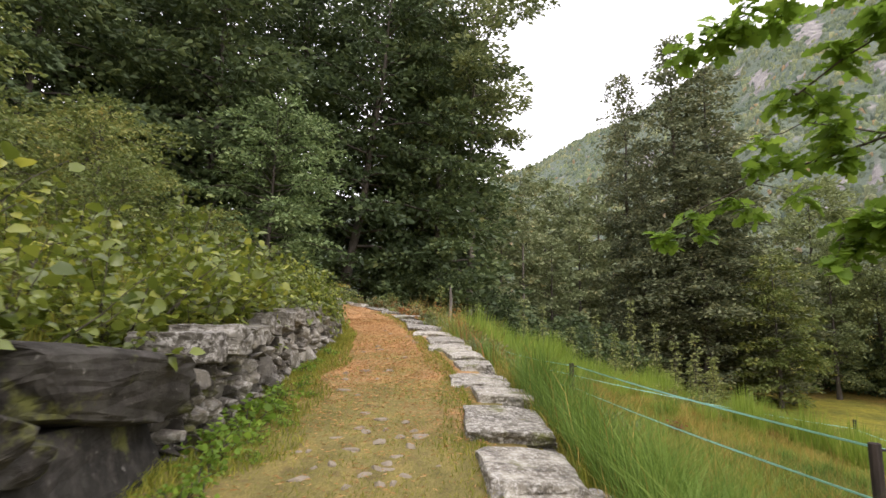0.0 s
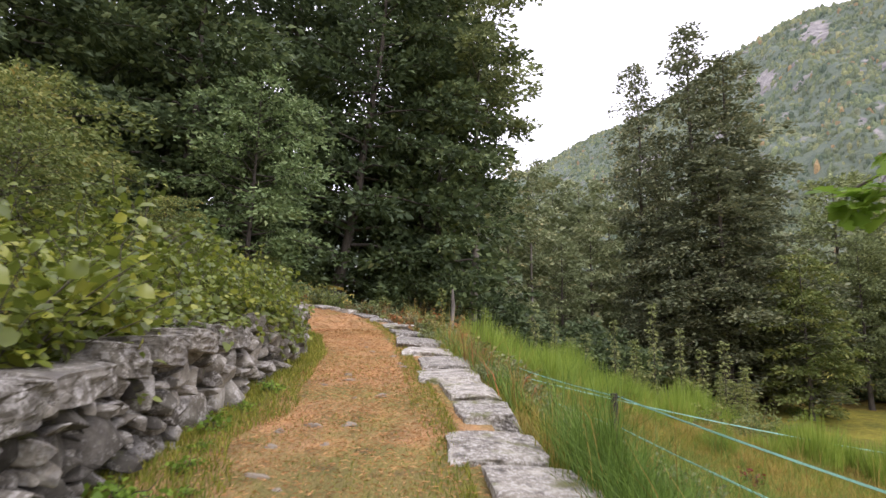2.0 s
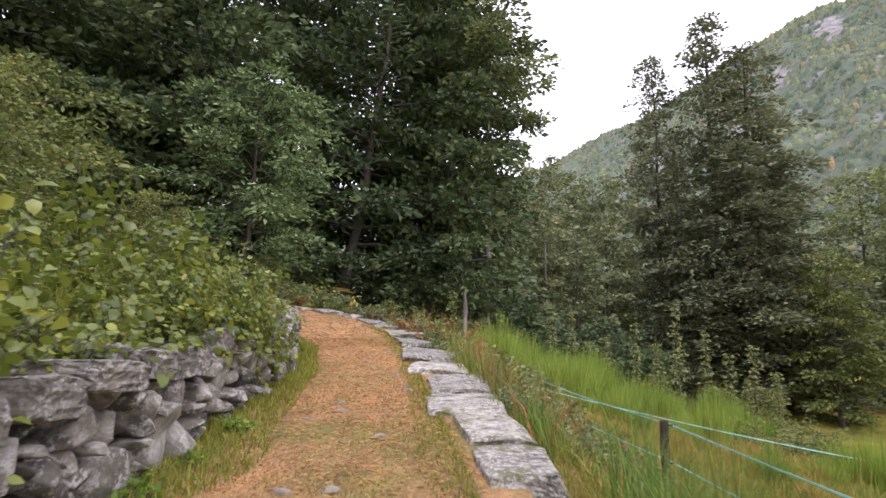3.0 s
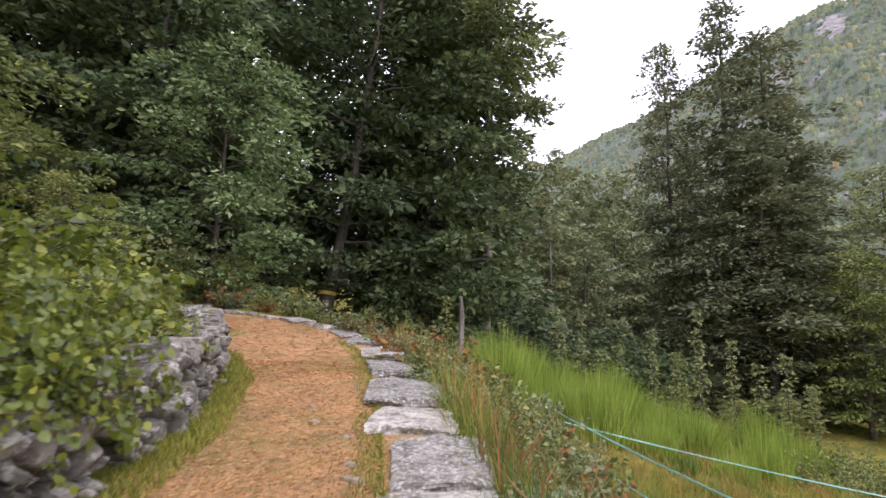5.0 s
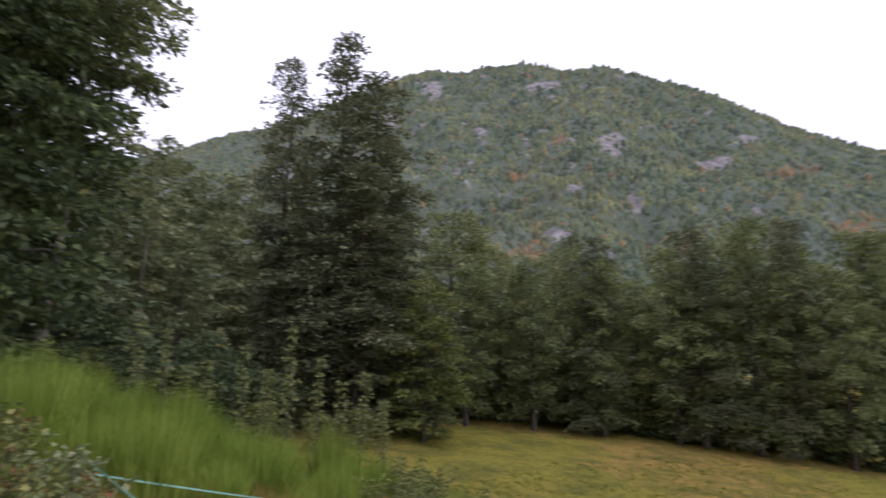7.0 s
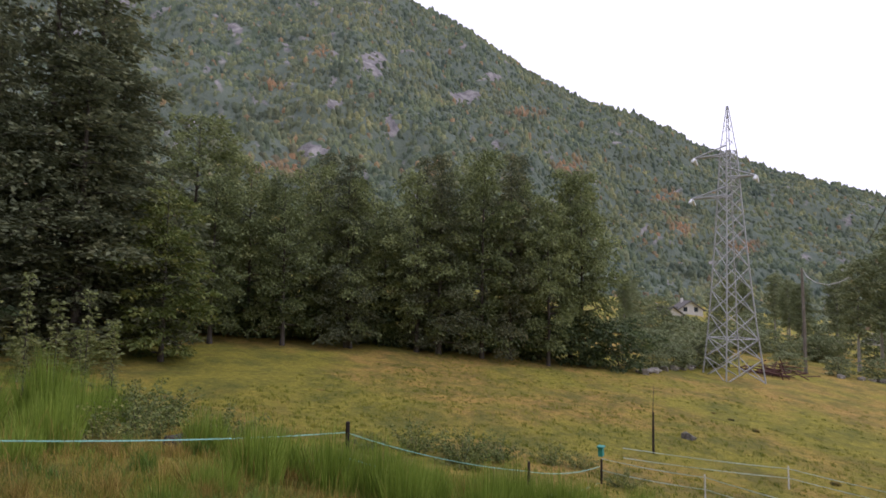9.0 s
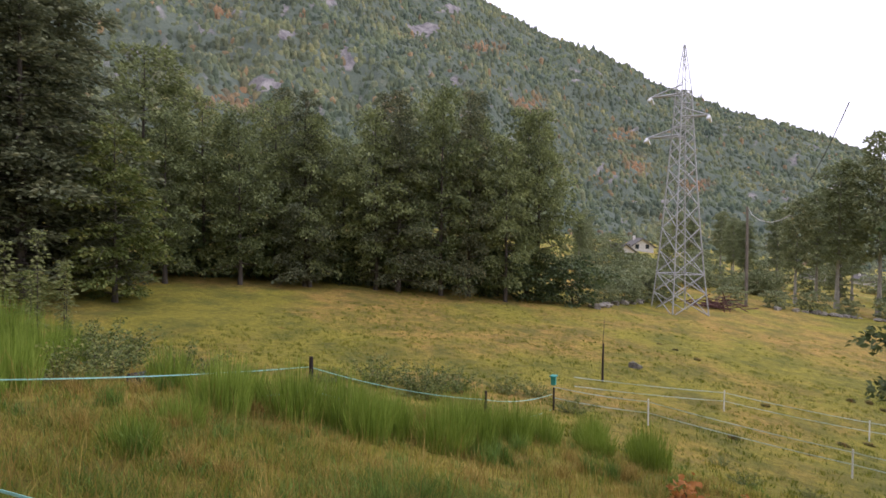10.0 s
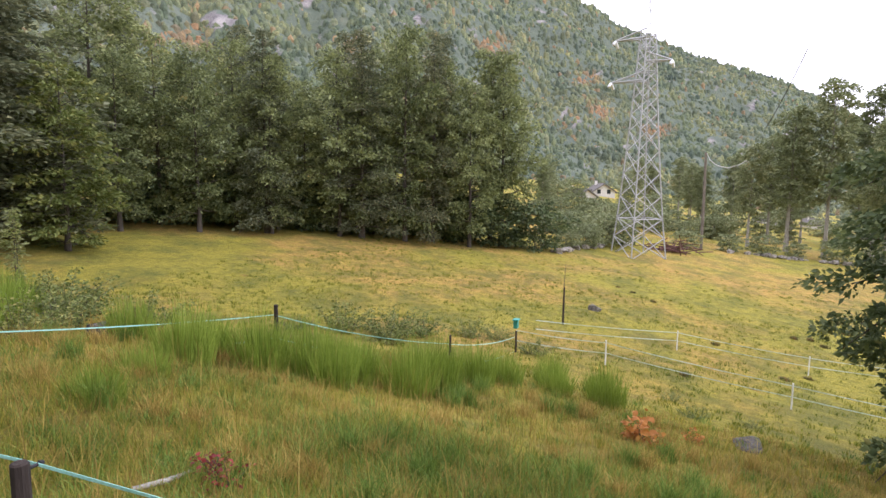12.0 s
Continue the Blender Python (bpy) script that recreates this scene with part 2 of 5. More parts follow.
def path_material():
    m, nt, b = material("trodden_straw", 1.0)
    big, mid, fine = noise_tex(nt, 0.7, 4, 0.6), noise_tex(nt, 4, 5, 0.7), noise_tex(nt, 45, 6, 0.8, stretch=(1, 0.5, 1))
    straw = ramp(nt, [(0.28, (0.16, 0.085, 0.038)), (0.5, (0.375, 0.213, 0.096)), (0.75, (0.55, 0.365, 0.185))], fine)
    green = ramp(nt, [(0.3, (0.07, 0.085, 0.02)), (0.7, (0.2, 0.2, 0.05))], fine)
    axes = nt.nodes.new("ShaderNodeSeparateXYZ")  # the lower stretch is mossier
    nt.links.new(nt.nodes.new("ShaderNodeTexCoord").outputs["Object"], axes.inputs[0])
    low = nt.nodes.new("ShaderNodeMapRange")
    low.inputs["From Min"].default_value, low.inputs["From Max"].default_value = 3.0, 11.0
    low.inputs["To Min"].default_value, low.inputs["To Max"].default_value = 0.25, 0.0
    nt.links.new(axes.outputs[1], low.inputs["Value"])
    mossy = nt.nodes.new("ShaderNodeMath")
    nt.links.new(big, mossy.inputs[0])
    nt.links.new(low.outputs[0], mossy.inputs[1])
    col = mix(nt, ramp(nt, [(0.46, (0, 0, 0)), (0.64, (0.75, 0.75, 0.75))], mossy.outputs[0]), straw, green)
    col = mix(nt, ramp(nt, [(0.54, (0, 0, 0)), (0.68, (0.7, 0.7, 0.7))], mid), col, (0.11, 0.07, 0.036))
    trodden = noise_tex(nt, 1.7, 6, 0.7, stretch=(1.6, 0.6, 1))
    col = mix(nt, 0.9, col, ramp(nt, [(0.33, (0.68, 0.7, 0.66)), (0.5, (1, 1, 1)), (0.66, (1.35, 1.25, 1.15))], trodden), "MULTIPLY")
    nt.links.new(col, b.inputs["Base Color"])
    bump(nt, b, fine, 0.7, 0.03)
    return m


def mountain_material():
    m, nt, b = material("mountain_slope", 1.0)
    big, fine = noise_tex(nt, 0.012, 6, 0.65), noise_tex(nt, 0.12, 6, 0.7)
    # wooded slope blued and kept pale, haze put into its base colour
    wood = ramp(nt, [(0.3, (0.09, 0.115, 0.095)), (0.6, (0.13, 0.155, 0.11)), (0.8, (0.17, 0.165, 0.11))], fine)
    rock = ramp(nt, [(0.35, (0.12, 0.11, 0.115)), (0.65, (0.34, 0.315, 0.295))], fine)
    bare_rock = nt.nodes.new("ShaderNodeAttribute")
    bare_rock.attribute_name = "bare"
    broken = nt.nodes.new("ShaderNodeMath")
    broken.operation = "MULTIPLY_ADD"
    nt.links.new(big, broken.inputs[0])
    broken.inputs[1].default_value = 0.5
    nt.links.new(bare_rock.outputs["Fac"], broken.inputs[2])
    nt.links.new(mix(nt, ramp(nt, [(0.5, (0, 0, 0)), (0.7, (0.95, 0.95, 0.95))], broken.outputs[0]), wood, rock), b.inputs["Base Color"])
    bump(nt, b, fine, 1.0, 3.0)
    return m


GROUND, PATHWAY, SLOPE = ground_material(), path_material(), mountain_material()


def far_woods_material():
    """Woods across the valley: crown by crown and in broad drifts, some trees turned orange; haze is put into the
    greens as blue.
    """
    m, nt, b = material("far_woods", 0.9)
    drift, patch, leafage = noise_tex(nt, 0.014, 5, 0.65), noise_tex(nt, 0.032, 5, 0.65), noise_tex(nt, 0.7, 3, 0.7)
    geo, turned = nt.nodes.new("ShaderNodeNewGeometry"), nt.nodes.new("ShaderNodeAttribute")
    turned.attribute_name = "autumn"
    # greens and olives tinted towards blue in place of haze
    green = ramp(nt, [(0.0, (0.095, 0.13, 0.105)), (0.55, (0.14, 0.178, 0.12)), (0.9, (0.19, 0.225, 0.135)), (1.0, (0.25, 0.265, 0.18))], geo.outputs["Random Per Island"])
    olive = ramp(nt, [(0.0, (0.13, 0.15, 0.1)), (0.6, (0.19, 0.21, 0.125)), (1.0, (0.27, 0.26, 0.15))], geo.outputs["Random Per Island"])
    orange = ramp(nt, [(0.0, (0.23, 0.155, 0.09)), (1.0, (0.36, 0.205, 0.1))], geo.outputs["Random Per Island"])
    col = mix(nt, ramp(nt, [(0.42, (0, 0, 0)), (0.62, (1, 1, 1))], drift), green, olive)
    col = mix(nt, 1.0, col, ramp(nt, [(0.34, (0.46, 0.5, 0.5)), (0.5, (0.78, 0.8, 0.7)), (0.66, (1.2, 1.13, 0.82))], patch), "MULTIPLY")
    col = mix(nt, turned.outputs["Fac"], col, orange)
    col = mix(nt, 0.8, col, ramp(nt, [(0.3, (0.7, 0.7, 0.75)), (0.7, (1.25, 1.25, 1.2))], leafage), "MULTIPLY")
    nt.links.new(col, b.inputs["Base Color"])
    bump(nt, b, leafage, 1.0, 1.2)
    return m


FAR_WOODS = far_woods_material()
# near-black fill inside the wall; darkness of the stone gaps put into its colour
CORE_DARK = plain_material("dark_core_earth", (0.022, 0.018, 0.014), 1.0, 0.0, 6)


# ---- mesh helpers ----
def mesh_object(name, verts, faces, mat, parent=None, label="", smooth=False):
    me = bpy.data.meshes.new(name)
    me.from_pydata([tuple(v) for v in verts], [], [tuple(f) for f in faces])
    me.materials.append(mat)
    if smooth:
        me.polygons.foreach_set("use_smooth", np.ones(len(me.polygons), dtype=bool))
    me.update()
    ob = new(name, me)
    ob.parent = parent
    if label:
        tagged(ob, label)
    return ob


def array_mesh(name, verts, faces, mat, parent=None, label="", smooth=False):
    """The same from numpy arrays; every face has as many corners."""
    me = bpy.data.meshes.new(name)
    verts, faces = np.asarray(verts, dtype=np.float32), np.asarray(faces, dtype=np.int32)
    k = faces.shape[1]
    me.vertices.add(len(verts))
    me.vertices.foreach_set("co", verts.ravel())
    me.loops.add(faces.size)
    me.loops.foreach_set("vertex_index", faces.ravel())
    me.polygons.add(len(faces))
    me.polygons.foreach_set("loop_start", np.arange(0, faces.size, k, dtype=np.int32))
    if smooth:
        me.polygons.foreach_set("use_smooth", np.ones(len(faces), dtype=bool))
    me.materials.append(mat)
    me.update(calc_edges=True)
    me.validate()
    ob = new(name, me)
    ob.parent = parent
    if label:
        tagged(ob, label)
    return ob


def part(name, bm, mat, parent=None, label="", smooth=False):
    me = bpy.data.meshes.new(name)
    bm.to_mesh(me)
    bm.free()
    me.materials.append(mat)
    if smooth:
        me.polygons.foreach_set("use_smooth", np.ones(len(me.polygons), dtype=bool))
    ob = new(name, me)
    ob.parent = parent
    if label:
        tagged(ob, label)
    return ob


def thing(name, m, label, category, group="", kind=""):
    ob = new(name)
    ob.matrix_basis = m
    return tagged(ob, label, category, group, kind)


def tube_arrays(points, radii, sides=7):
    """Vertices and quads of a tapering tube along points."""
    pts = np.array(points, dtype=float)
    d = np.gradient(pts, axis=0)
    d /= np.linalg.norm(d, axis=1)[:, None] + 1e-9
    ref = np.where(np.abs(d[:, 2:3]) > 0.9, np.array([[1.0, 0, 0]]), np.array([[0, 0, 1.0]]))
    u = np.cross(d, ref)
    u /= np.linalg.norm(u, axis=1)[:, None] + 1e-9
    v = np.cross(d, u)
    a = np.linspace(0, 2 * np.pi, sides, endpoint=False)
    rr = np.array(radii, dtype=float)[:, None, None]
    verts = pts[:, None, :] + rr * (np.cos(a)[None, :, None] * u[:, None, :] + np.sin(a)[None, :, None] * v[:, None, :])
    faces = []
    for i in range(len(pts) - 1):
        for j in range(sides):
            k = (j + 1) % sides
            faces.append((i * sides + j, i * sides + k, (i + 1) * sides + k, (i + 1) * sides + j))
    return verts.reshape(-1, 3), np.array(faces)


def join_arrays(parts):
    vs, fs, n = [], [], 0
    for v, f in parts:
        vs.append(v)
        fs.append(f + n)
        n += len(v)
    return np.concatenate(vs), np.concatenate(fs)


def tube(name, points, radii, mat, parent=None, sides=7, label=""):
    v, f = tube_arrays(points, radii, sides)
    return array_mesh(name, v, f, mat, parent, label, True)


def unit(v):
    return v / (np.linalg.norm(v, axis=1)[:, None] + 1e-9)


def leaf_arrays(rng, pos, heading, size, width=0.55, fold=0.25, flat=0.6):
    """Folded leaves of four corners and a midrib at pos, pointing along heading."""
    n = len(pos)
    d = unit(heading + rng.normal(0, 0.35, (n, 3)))
    up = unit(np.array([0, 0, 1.0]) * flat + rng.normal(0, 1 - 0.5 * flat, (n, 3)))
    side = unit(np.cross(d, up))
    nor = np.cross(side, d)
    s = (size * rng.uniform(0.6, 1.3, n))[:, None]
    tip, mid = pos + d * s, pos + d * s * 0.45
    left, right = mid + side * s * width * 0.5 + nor * s * fold * 0.4, mid - side * s * width * 0.5 + nor * s * fold * 0.4
    verts = np.stack([pos, right, tip - nor * s * fold * 0.5, left], 1).reshape(-1, 3)
    i = np.arange(n)[:, None] * 4
    faces = np.concatenate([i + np.array([[0, 1, 2]]), i + np.array([[0, 2, 3]])], 0)
    return verts, faces


def broad_leaf_arrays(rng, pos, heading, size, width=0.8):
    """Near leaves: six-sided blades with a fold along the midrib."""
    n = len(pos)
    d = unit(heading + rng.normal(0, 0.3, (n, 3)))
    up = unit(np.array([0, 0, 1.0]) + rng.normal(0, 0.6, (n, 3)))
    side = unit(np.cross(d, up))
    nor = np.cross(side, d)
    s = (size * rng.uniform(0.5, 1.35, n))[:, None]
    w = width * s * 0.5
    rib = [pos, pos + d * s * 0.35 + nor * s * 0.03, pos + d * s * 0.7, pos + d * s - nor * s * 0.14]
    l1, l2 = rib[1] + side * w + nor * s * 0.07 - d * s * 0.05, rib[2] + side * w * 0.8 + nor * s * 0.04
    r1, r2 = rib[1] - side * w + nor * s * 0.07 - d * s * 0.05, rib[2] - side * w * 0.8 + nor * s * 0.04
    verts = np.stack([*rib, l1, l2, r1, r2], 1).reshape(-1, 3)
    i = np.arange(n)[:, None] * 8
    tri = [(0, 1, 4), (1, 5, 4), (1, 2, 5), (2, 3, 5), (0, 6, 1), (1, 6, 7), (1, 7, 2), (2, 7, 3)]
    return verts, np.concatenate([i + np.array([t]) for t in tri], 0)


def blade_arrays(rng, pos, height, width, lean=0.35):
    """Grass: narrow bent blades of three triangles."""
    n = len(pos)
    a = rng.uniform(0, 2 * np.pi, n)
    side = np.stack([np.cos(a), np.sin(a), np.zeros(n)], 1)
    b = rng.uniform(0, 2 * np.pi, n)
    out = np.stack([np.cos(b), np.sin(b), np.zeros(n)], 1) * (rng.uniform(0.1, 1, n) * lean)[:, None]
    h = (np.asarray(height) * rng.uniform(0.5, 1.2, n))[:, None]
    w = (np.asarray(width) * rng.uniform(0.7, 1.3, n))[:, None] * 0.5
    z = np.array([0, 0, 1.0])
    mid = pos + (z * 0.6 + out * 0.35) * h
    tip = pos + (z * 0.95 + out) * h
    verts = np.stack([pos - side * w, pos + side * w, mid + side * w * 0.7, mid - side * w * 0.7, tip], 1).reshape(-1, 3)
    i = np.arange(n)[:, None] * 5
    tri = [(0, 1, 2), (0, 2, 3), (3, 2, 4)]
    return verts, np.concatenate([i + np.array([t]) for t in tri], 0)


# ---- the lie of the land ----
def along(table, y):
    return np.interp(y, [p[0] for p in table], [p[1] for p in table])


LEVEL = [(-6, -0.96), (0, -0.05), (4.9, 0.63), (8, 1.15), (10, 1.46), (14, 2.03), (18.4, 2.68), (22, 3.32), (25, 3.91), (32, 4.94), (60, 9.10)]
VALLEY = 0.118  # rise of the whole valley floor along y
SLAB_LINE = [(-6, 0.8), (3, 0.82), (5, 0.74), (6.5, 0.66), (8.3, 0.5), (10, 0.22), (13.4, -0.28), (16, -0.8), (18.4, -1.5), (20.5, -2.6), (22, -3.9), (23.2, -5.6), (24.4, -8.0), (26, -12.0)]
WALL_LINE = [(-6, -1.85), (3, -1.95), (8, -1.95), (10, -2.02), (12, -2.15), (14.5, -2.8), (16.5, -3.7), (18, -4.9), (19.2, -6.5), (21, -10.0)]
FALL = [(-1, 0.0), (0.3, -0.03), (0.65, -0.08), (0.95, -0.8), (2, -1.35), (6, -2.05), (12, -3.4), (20, -5.1), (30, -6.4), (45, -6.8), (90, -6.8), (160, -8.0), (3000, -8.0)]


def land(x, y):
    x, y = np.asarray(x, dtype=float), np.asarray(y, dtype=float)
    p = along(LEVEL, y)
    e = x - along(SLAB_LINE, y)
    past = np.clip((y - 22) / 12, 0, 1)
    e = np.where(y > 22, x + 3.9 + (y - 22) * 0.55, e)
    sheer = np.interp(e, [q[0] for q in FALL], [q[1] for q in FALL])
    soft_fall = np.interp(e, [0, 4, 12, 20, 30, 45, 90], [0, -0.8, -3.0, -4.9, -6.4, -6.8, -6.8])
    fall = sheer * (1 - past) + soft_fall * past
    share = np.interp(e, [0, 30], [1, 0])
    right = p * share + VALLEY * np.clip(y, -90, 130) * (1 - share) + fall
    lw = along(WALL_LINE, y) - x
    lw = np.where(y > 21, -11 - x, lw)
    left = p + np.interp(lw, [0.3, 0.5, 5, 12, 40, 120, 400], [0, 0.62, 1.5, 4.0, 20, 70, 200])
    z = np.where(lw > 0.3, left, np.where(e > 0, right, p))
    ripple = 0.05 * np.sin(x * 0.9 + 1.3 * np.sin(y * 0.5)) + 0.06 * np.sin(y * 0.7 + x * 0.3)
    return z + ripple * np.clip((e - 0.6) / 3, 0, 1)


def stretch_axis(lo, hi, step, far, grow=1.16):
    a = list(np.arange(lo, hi + 1e-6, step))
    s = step
    while a[-1] < far:
        s *= grow
        a.append(a[-1] + s)
    s = step
    while a[0] > -far:
        s *= grow
        a.insert(0, a[0] - s)
    return np.array(a)


def grid_sheet(name, xs, ys, zfun, mat, label, kind="structure"):
    gx, gy = np.meshgrid(xs, ys)
    gz = zfun(gx, gy)
    verts = np.stack([gx, gy, gz], 2).reshape(-1, 3)
    n, m = len(ys), len(xs)
    i, j = np.meshgrid(np.arange(n - 1), np.arange(m - 1), indexing="ij")
    q = (i * m + j).ravel()
    faces = np.stack([q, q + 1, q + m + 1, q + m], 1)
    ob = array_mesh(name, verts, faces, mat, None, "", True)
    return tagged(ob, label, name.split("_")[0], "", kind)


grid_sheet("ground", stretch_axis(-8, 16, 0.15, 2500), stretch_axis(-4, 30, 0.25, 2500), lambda x, y: land(x, y) - 0.012, GROUND, "sloping meadow ground of mown green and straw-dry grass")

# the trodden path between wall and slabs
path_y = np.arange(-5, 24.01, 0.12)
path_v = []
for y in path_y:
    a, b = float(along(WALL_LINE, y)) - 0.25, float(along(SLAB_LINE, y)) + 0.05
    if y > 19.3:
        a = max(a, -9.5)
    for k in range(13):
        x = a + (b - a) * k / 12
        path_v.append((x, y, float(along(LEVEL, y)) + 0.02 * noise.noise((x * 1.3, y * 1.3, 0)) + 0.008))
path_f = [(r * 13 + c, r * 13 + c + 1, (r + 1) * 13 + c + 1, (r + 1) * 13 + c) for r in range(len(path_y) - 1) for c in range(12)]
tagged(mesh_object("path", path_v, path_f, PATHWAY, smooth=True), "mule path covered with dry cut grass and straw", "path", "", "structure")

# ---- mountain across the valley ----
RIDGE = [(-60, 9.0), (-20, 13.0), (0, 16.0), (9.0, 19.0), (11.3, 20.3), (14.7, 21.8), (17.2, 22.4), (25.0, 25.9), (29.0, 27.6), (31.0, 28.4), (33.4, 28.9), (41.7, 28.9), (50.3, 28.7), (54.6, 27.7), (57.7, 26.9), (62.4, 24.9), (67.1, 22.1), (72.5, 19.1), (77.7, 17.1), (82.6, 14.4), (87.2, 12.4), (91.4, 10.7), (95.0, 9.2), (100, 6.5), (105, 3.5), (112, 0.5), (150, -4.0)]
HUB = (0.6, 8.2, 3.0)


def slope_at(az, f):
    """Place on the mountain: az in degrees from +y towards +x, f from the foot (0) to the ridge (1)."""
    near = np.interp(az, [0, 40, 65, 80, 110], [150, 140, 170, 300, 420])
    far = np.interp(az, [0, 20, 45, 80, 110], [1300, 1100, 820, 900, 1200])
    top = np.interp(az, [p[0] for p in RIDGE], [p[1] for p in RIDGE]) - np.interp(az, [50, 62], [0.65, 1.15])
    r = near + (far - near) * f
    rise = far * np.tan(np.radians(top)) + 3.0
    foot = -9.5 + VALLEY * np.clip(r * np.cos(np.radians(az)), -90, 130)
    z = foot + (rise - foot) * np.interp(f, [0, 0.08, 0.3, 0.6, 0.85, 1], [0, 0.035, 0.2, 0.53, 0.87, 1])
    return r, z


CLIFFS = [(33.9, 26.7, 1.3, 0.9), (45.2, 27.0, 2.6, 0.45), (51.7, 21.3, 1.7, 1.0), (60.6, 18.5, 1.9, 0.6), (46.0, 13.0, 1.6, 0.7), (58.1, 9.9, 0.8, 1.3), (38.6, 23.0, 0.8, 0.5), (19.5, 18.2, 1.2, 0.8), (26.0, 20.0, 1.1, 1.0), (63.5, 20.3, 1.0, 0.4), (30.0, 24.0, 1.2, 0.8), (48.0, 17.5, 0.9, 0.4)]
AUTUMN = [(41.7, 11.3, 2.6, 1.0), (44.5, 11.5, 1.6, 1.0), (58.0, 11.9, 0.9, 1.0), (80.9, 6.0, 1.3, 1.0), (77.9, 5.2, 1.2, 0.8), (79.5, 9.0, 1.5, 0.7), (47.0, 22.0, 1.0, 0.6), (42.5, 18.5, 1.2, 0.6), (67.0, 17.0, 2.0, 0.6), (71.0, 12.0, 1.8, 1.2), (86.0, 4.2, 1.5, 0.7)]


def share_at(spots, az, el):
    """How far the slope is bare or autumnal: spots of (bearing, height in degrees, half width, half height)."""
    best = np.zeros(np.shape(az))
    for a, e, wa, we in spots:
        best = np.maximum(best, 1.25 - np.sqrt(((az - a) / wa) ** 2 + ((el - e) / we) ** 2))
    return best


M_AZ, M_F = 470, 150
az, fr = np.linspace(-25, 130, M_AZ), np.linspace(0, 1, M_F)
ga, gf = np.meshgrid(az, fr)
gr, gz = slope_at(ga, gf)
rough = np.array([noise.fractal(Vector((a * 0.11, f * 6, 3.0)), 1.0, 2.0, 5) for a, f in zip(ga.ravel(), gf.ravel())]).reshape(ga.shape)
gz = gz + rough * 22 * np.minimum(1, gf * 4) * np.clip((1.0 - gf) * 6 + 0.12, 0, 1)
ragged = np.array([noise.fractal(Vector((a * 0.7, f * 40, 9.0)), 1.0, 2.0, 4) for a, f in zip(ga.ravel(), gf.ravel())]).reshape(ga.shape)
bare_at = share_at(CLIFFS, ga, np.degrees(np.arctan2(gz - HUB[2], gr))) + 0.65 * ragged
ledges = np.clip(bare_at, 0, 1) * (2.0 + 3.0 * ragged)  # rock stands out from the slope
gr = gr - ledges
mv = np.stack([HUB[0] + gr * np.sin(np.radians(ga)), HUB[1] + gr * np.cos(np.radians(ga)), gz], 2).reshape(-1, 3)
q = (np.arange(M_F - 1)[:, None] * M_AZ + np.arange(M_AZ - 1)[None, :]).ravel()
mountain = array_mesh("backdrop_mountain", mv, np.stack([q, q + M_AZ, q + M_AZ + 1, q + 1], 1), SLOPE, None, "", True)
mountain.data.attributes.new("bare", "FLOAT", "POINT").data.foreach_set("value", bare_at.ravel().astype(np.float32))
tagged(mountain, "steep wooded mountainside with bare rock bands under cloud", "mountain", "", "structure")

# its woods: single rounded or pointed crowns
RING = [2 * math.pi * k / 6 for k in range(6)]
CROWN_V = np.array([(0, 0, 1.0)] + [(0.75 * math.cos(a), 0.75 * math.sin(a), 0.55) for a in RING] + [(0.95 * math.cos(a + 0.5), 0.95 * math.sin(a + 0.5), -1.1) for a in RING])
CROWN_F = np.array([(0, 1 + k, 1 + (k + 1) % 6) for k in range(6)] + [(1 + k, 7 + k, 1 + (k + 1) % 6) for k in range(6)] + [(7 + k, 7 + (k + 1) % 6, 1 + (k + 1) % 6) for k in range(6)])
rng = np.random.default_rng(5)
N_FAR = 46000
fa, ff = rng.uniform(4, 104, N_FAR), rng.uniform(0, 1, N_FAR)
u, w = np.clip((fa + 25) / 155 * (M_AZ - 1), 0, M_AZ - 1.01), np.clip(ff * (M_F - 1), 0, M_F - 1.01)
iu, iw = u.astype(int), w.astype(int)
bare_here = bare_at[iw, iu]
keep = bare_here < rng.uniform(0.3, 0.7, N_FAR)
fa, ff, u, w, iu, iw = fa[keep], ff[keep], u[keep], w[keep], iu[keep], iw[keep]
fr2, _ = slope_at(fa, ff)
u, w = u - iu, w - iw
fz = (gz[iw, iu] * (1 - u) + gz[iw, iu + 1] * u) * (1 - w) + (gz[iw + 1, iu] * (1 - u) + gz[iw + 1, iu + 1] * u) * w
va, vr = rng.uniform(66, 106, 700), 230 + 190 * rng.uniform(0, 1, 700) ** 0.8
fa, fr2 = np.concatenate([fa, va]), np.concatenate([fr2, vr])
floor_x, floor_y = HUB[0] + vr * np.sin(np.radians(va)), HUB[1] + vr * np.cos(np.radians(va))
fz = np.concatenate([fz, land(floor_x, floor_y)])
ff = np.concatenate([ff, np.full(len(va), 0.1)])
autumn = share_at(AUTUMN, fa, np.degrees(np.arctan2(fz - HUB[2], fr2)))
autumn = np.clip(autumn, 0, 1) * (rng.uniform(0, 1, len(fa)) < 0.75) + (rng.uniform(0, 1, len(fa)) < 0.03) * 0.6
fs = rng.uniform(1.0, 2.7, len(fa)) * (0.72 + 0.55 * ff)
tall = np.where(rng.uniform(0, 1, len(fa)) < 0.2, rng.uniform(2.0, 3.0, len(fa)), rng.uniform(0.9, 1.7, len(fa)))
shape = CROWN_V[None] * (1 + rng.uniform(-0.4, 0.4, (len(fa), len(CROWN_V), 1)))
turn = rng.uniform(0, 6.28, len(fa))
ct, st = np.cos(turn)[:, None], np.sin(turn)[:, None]
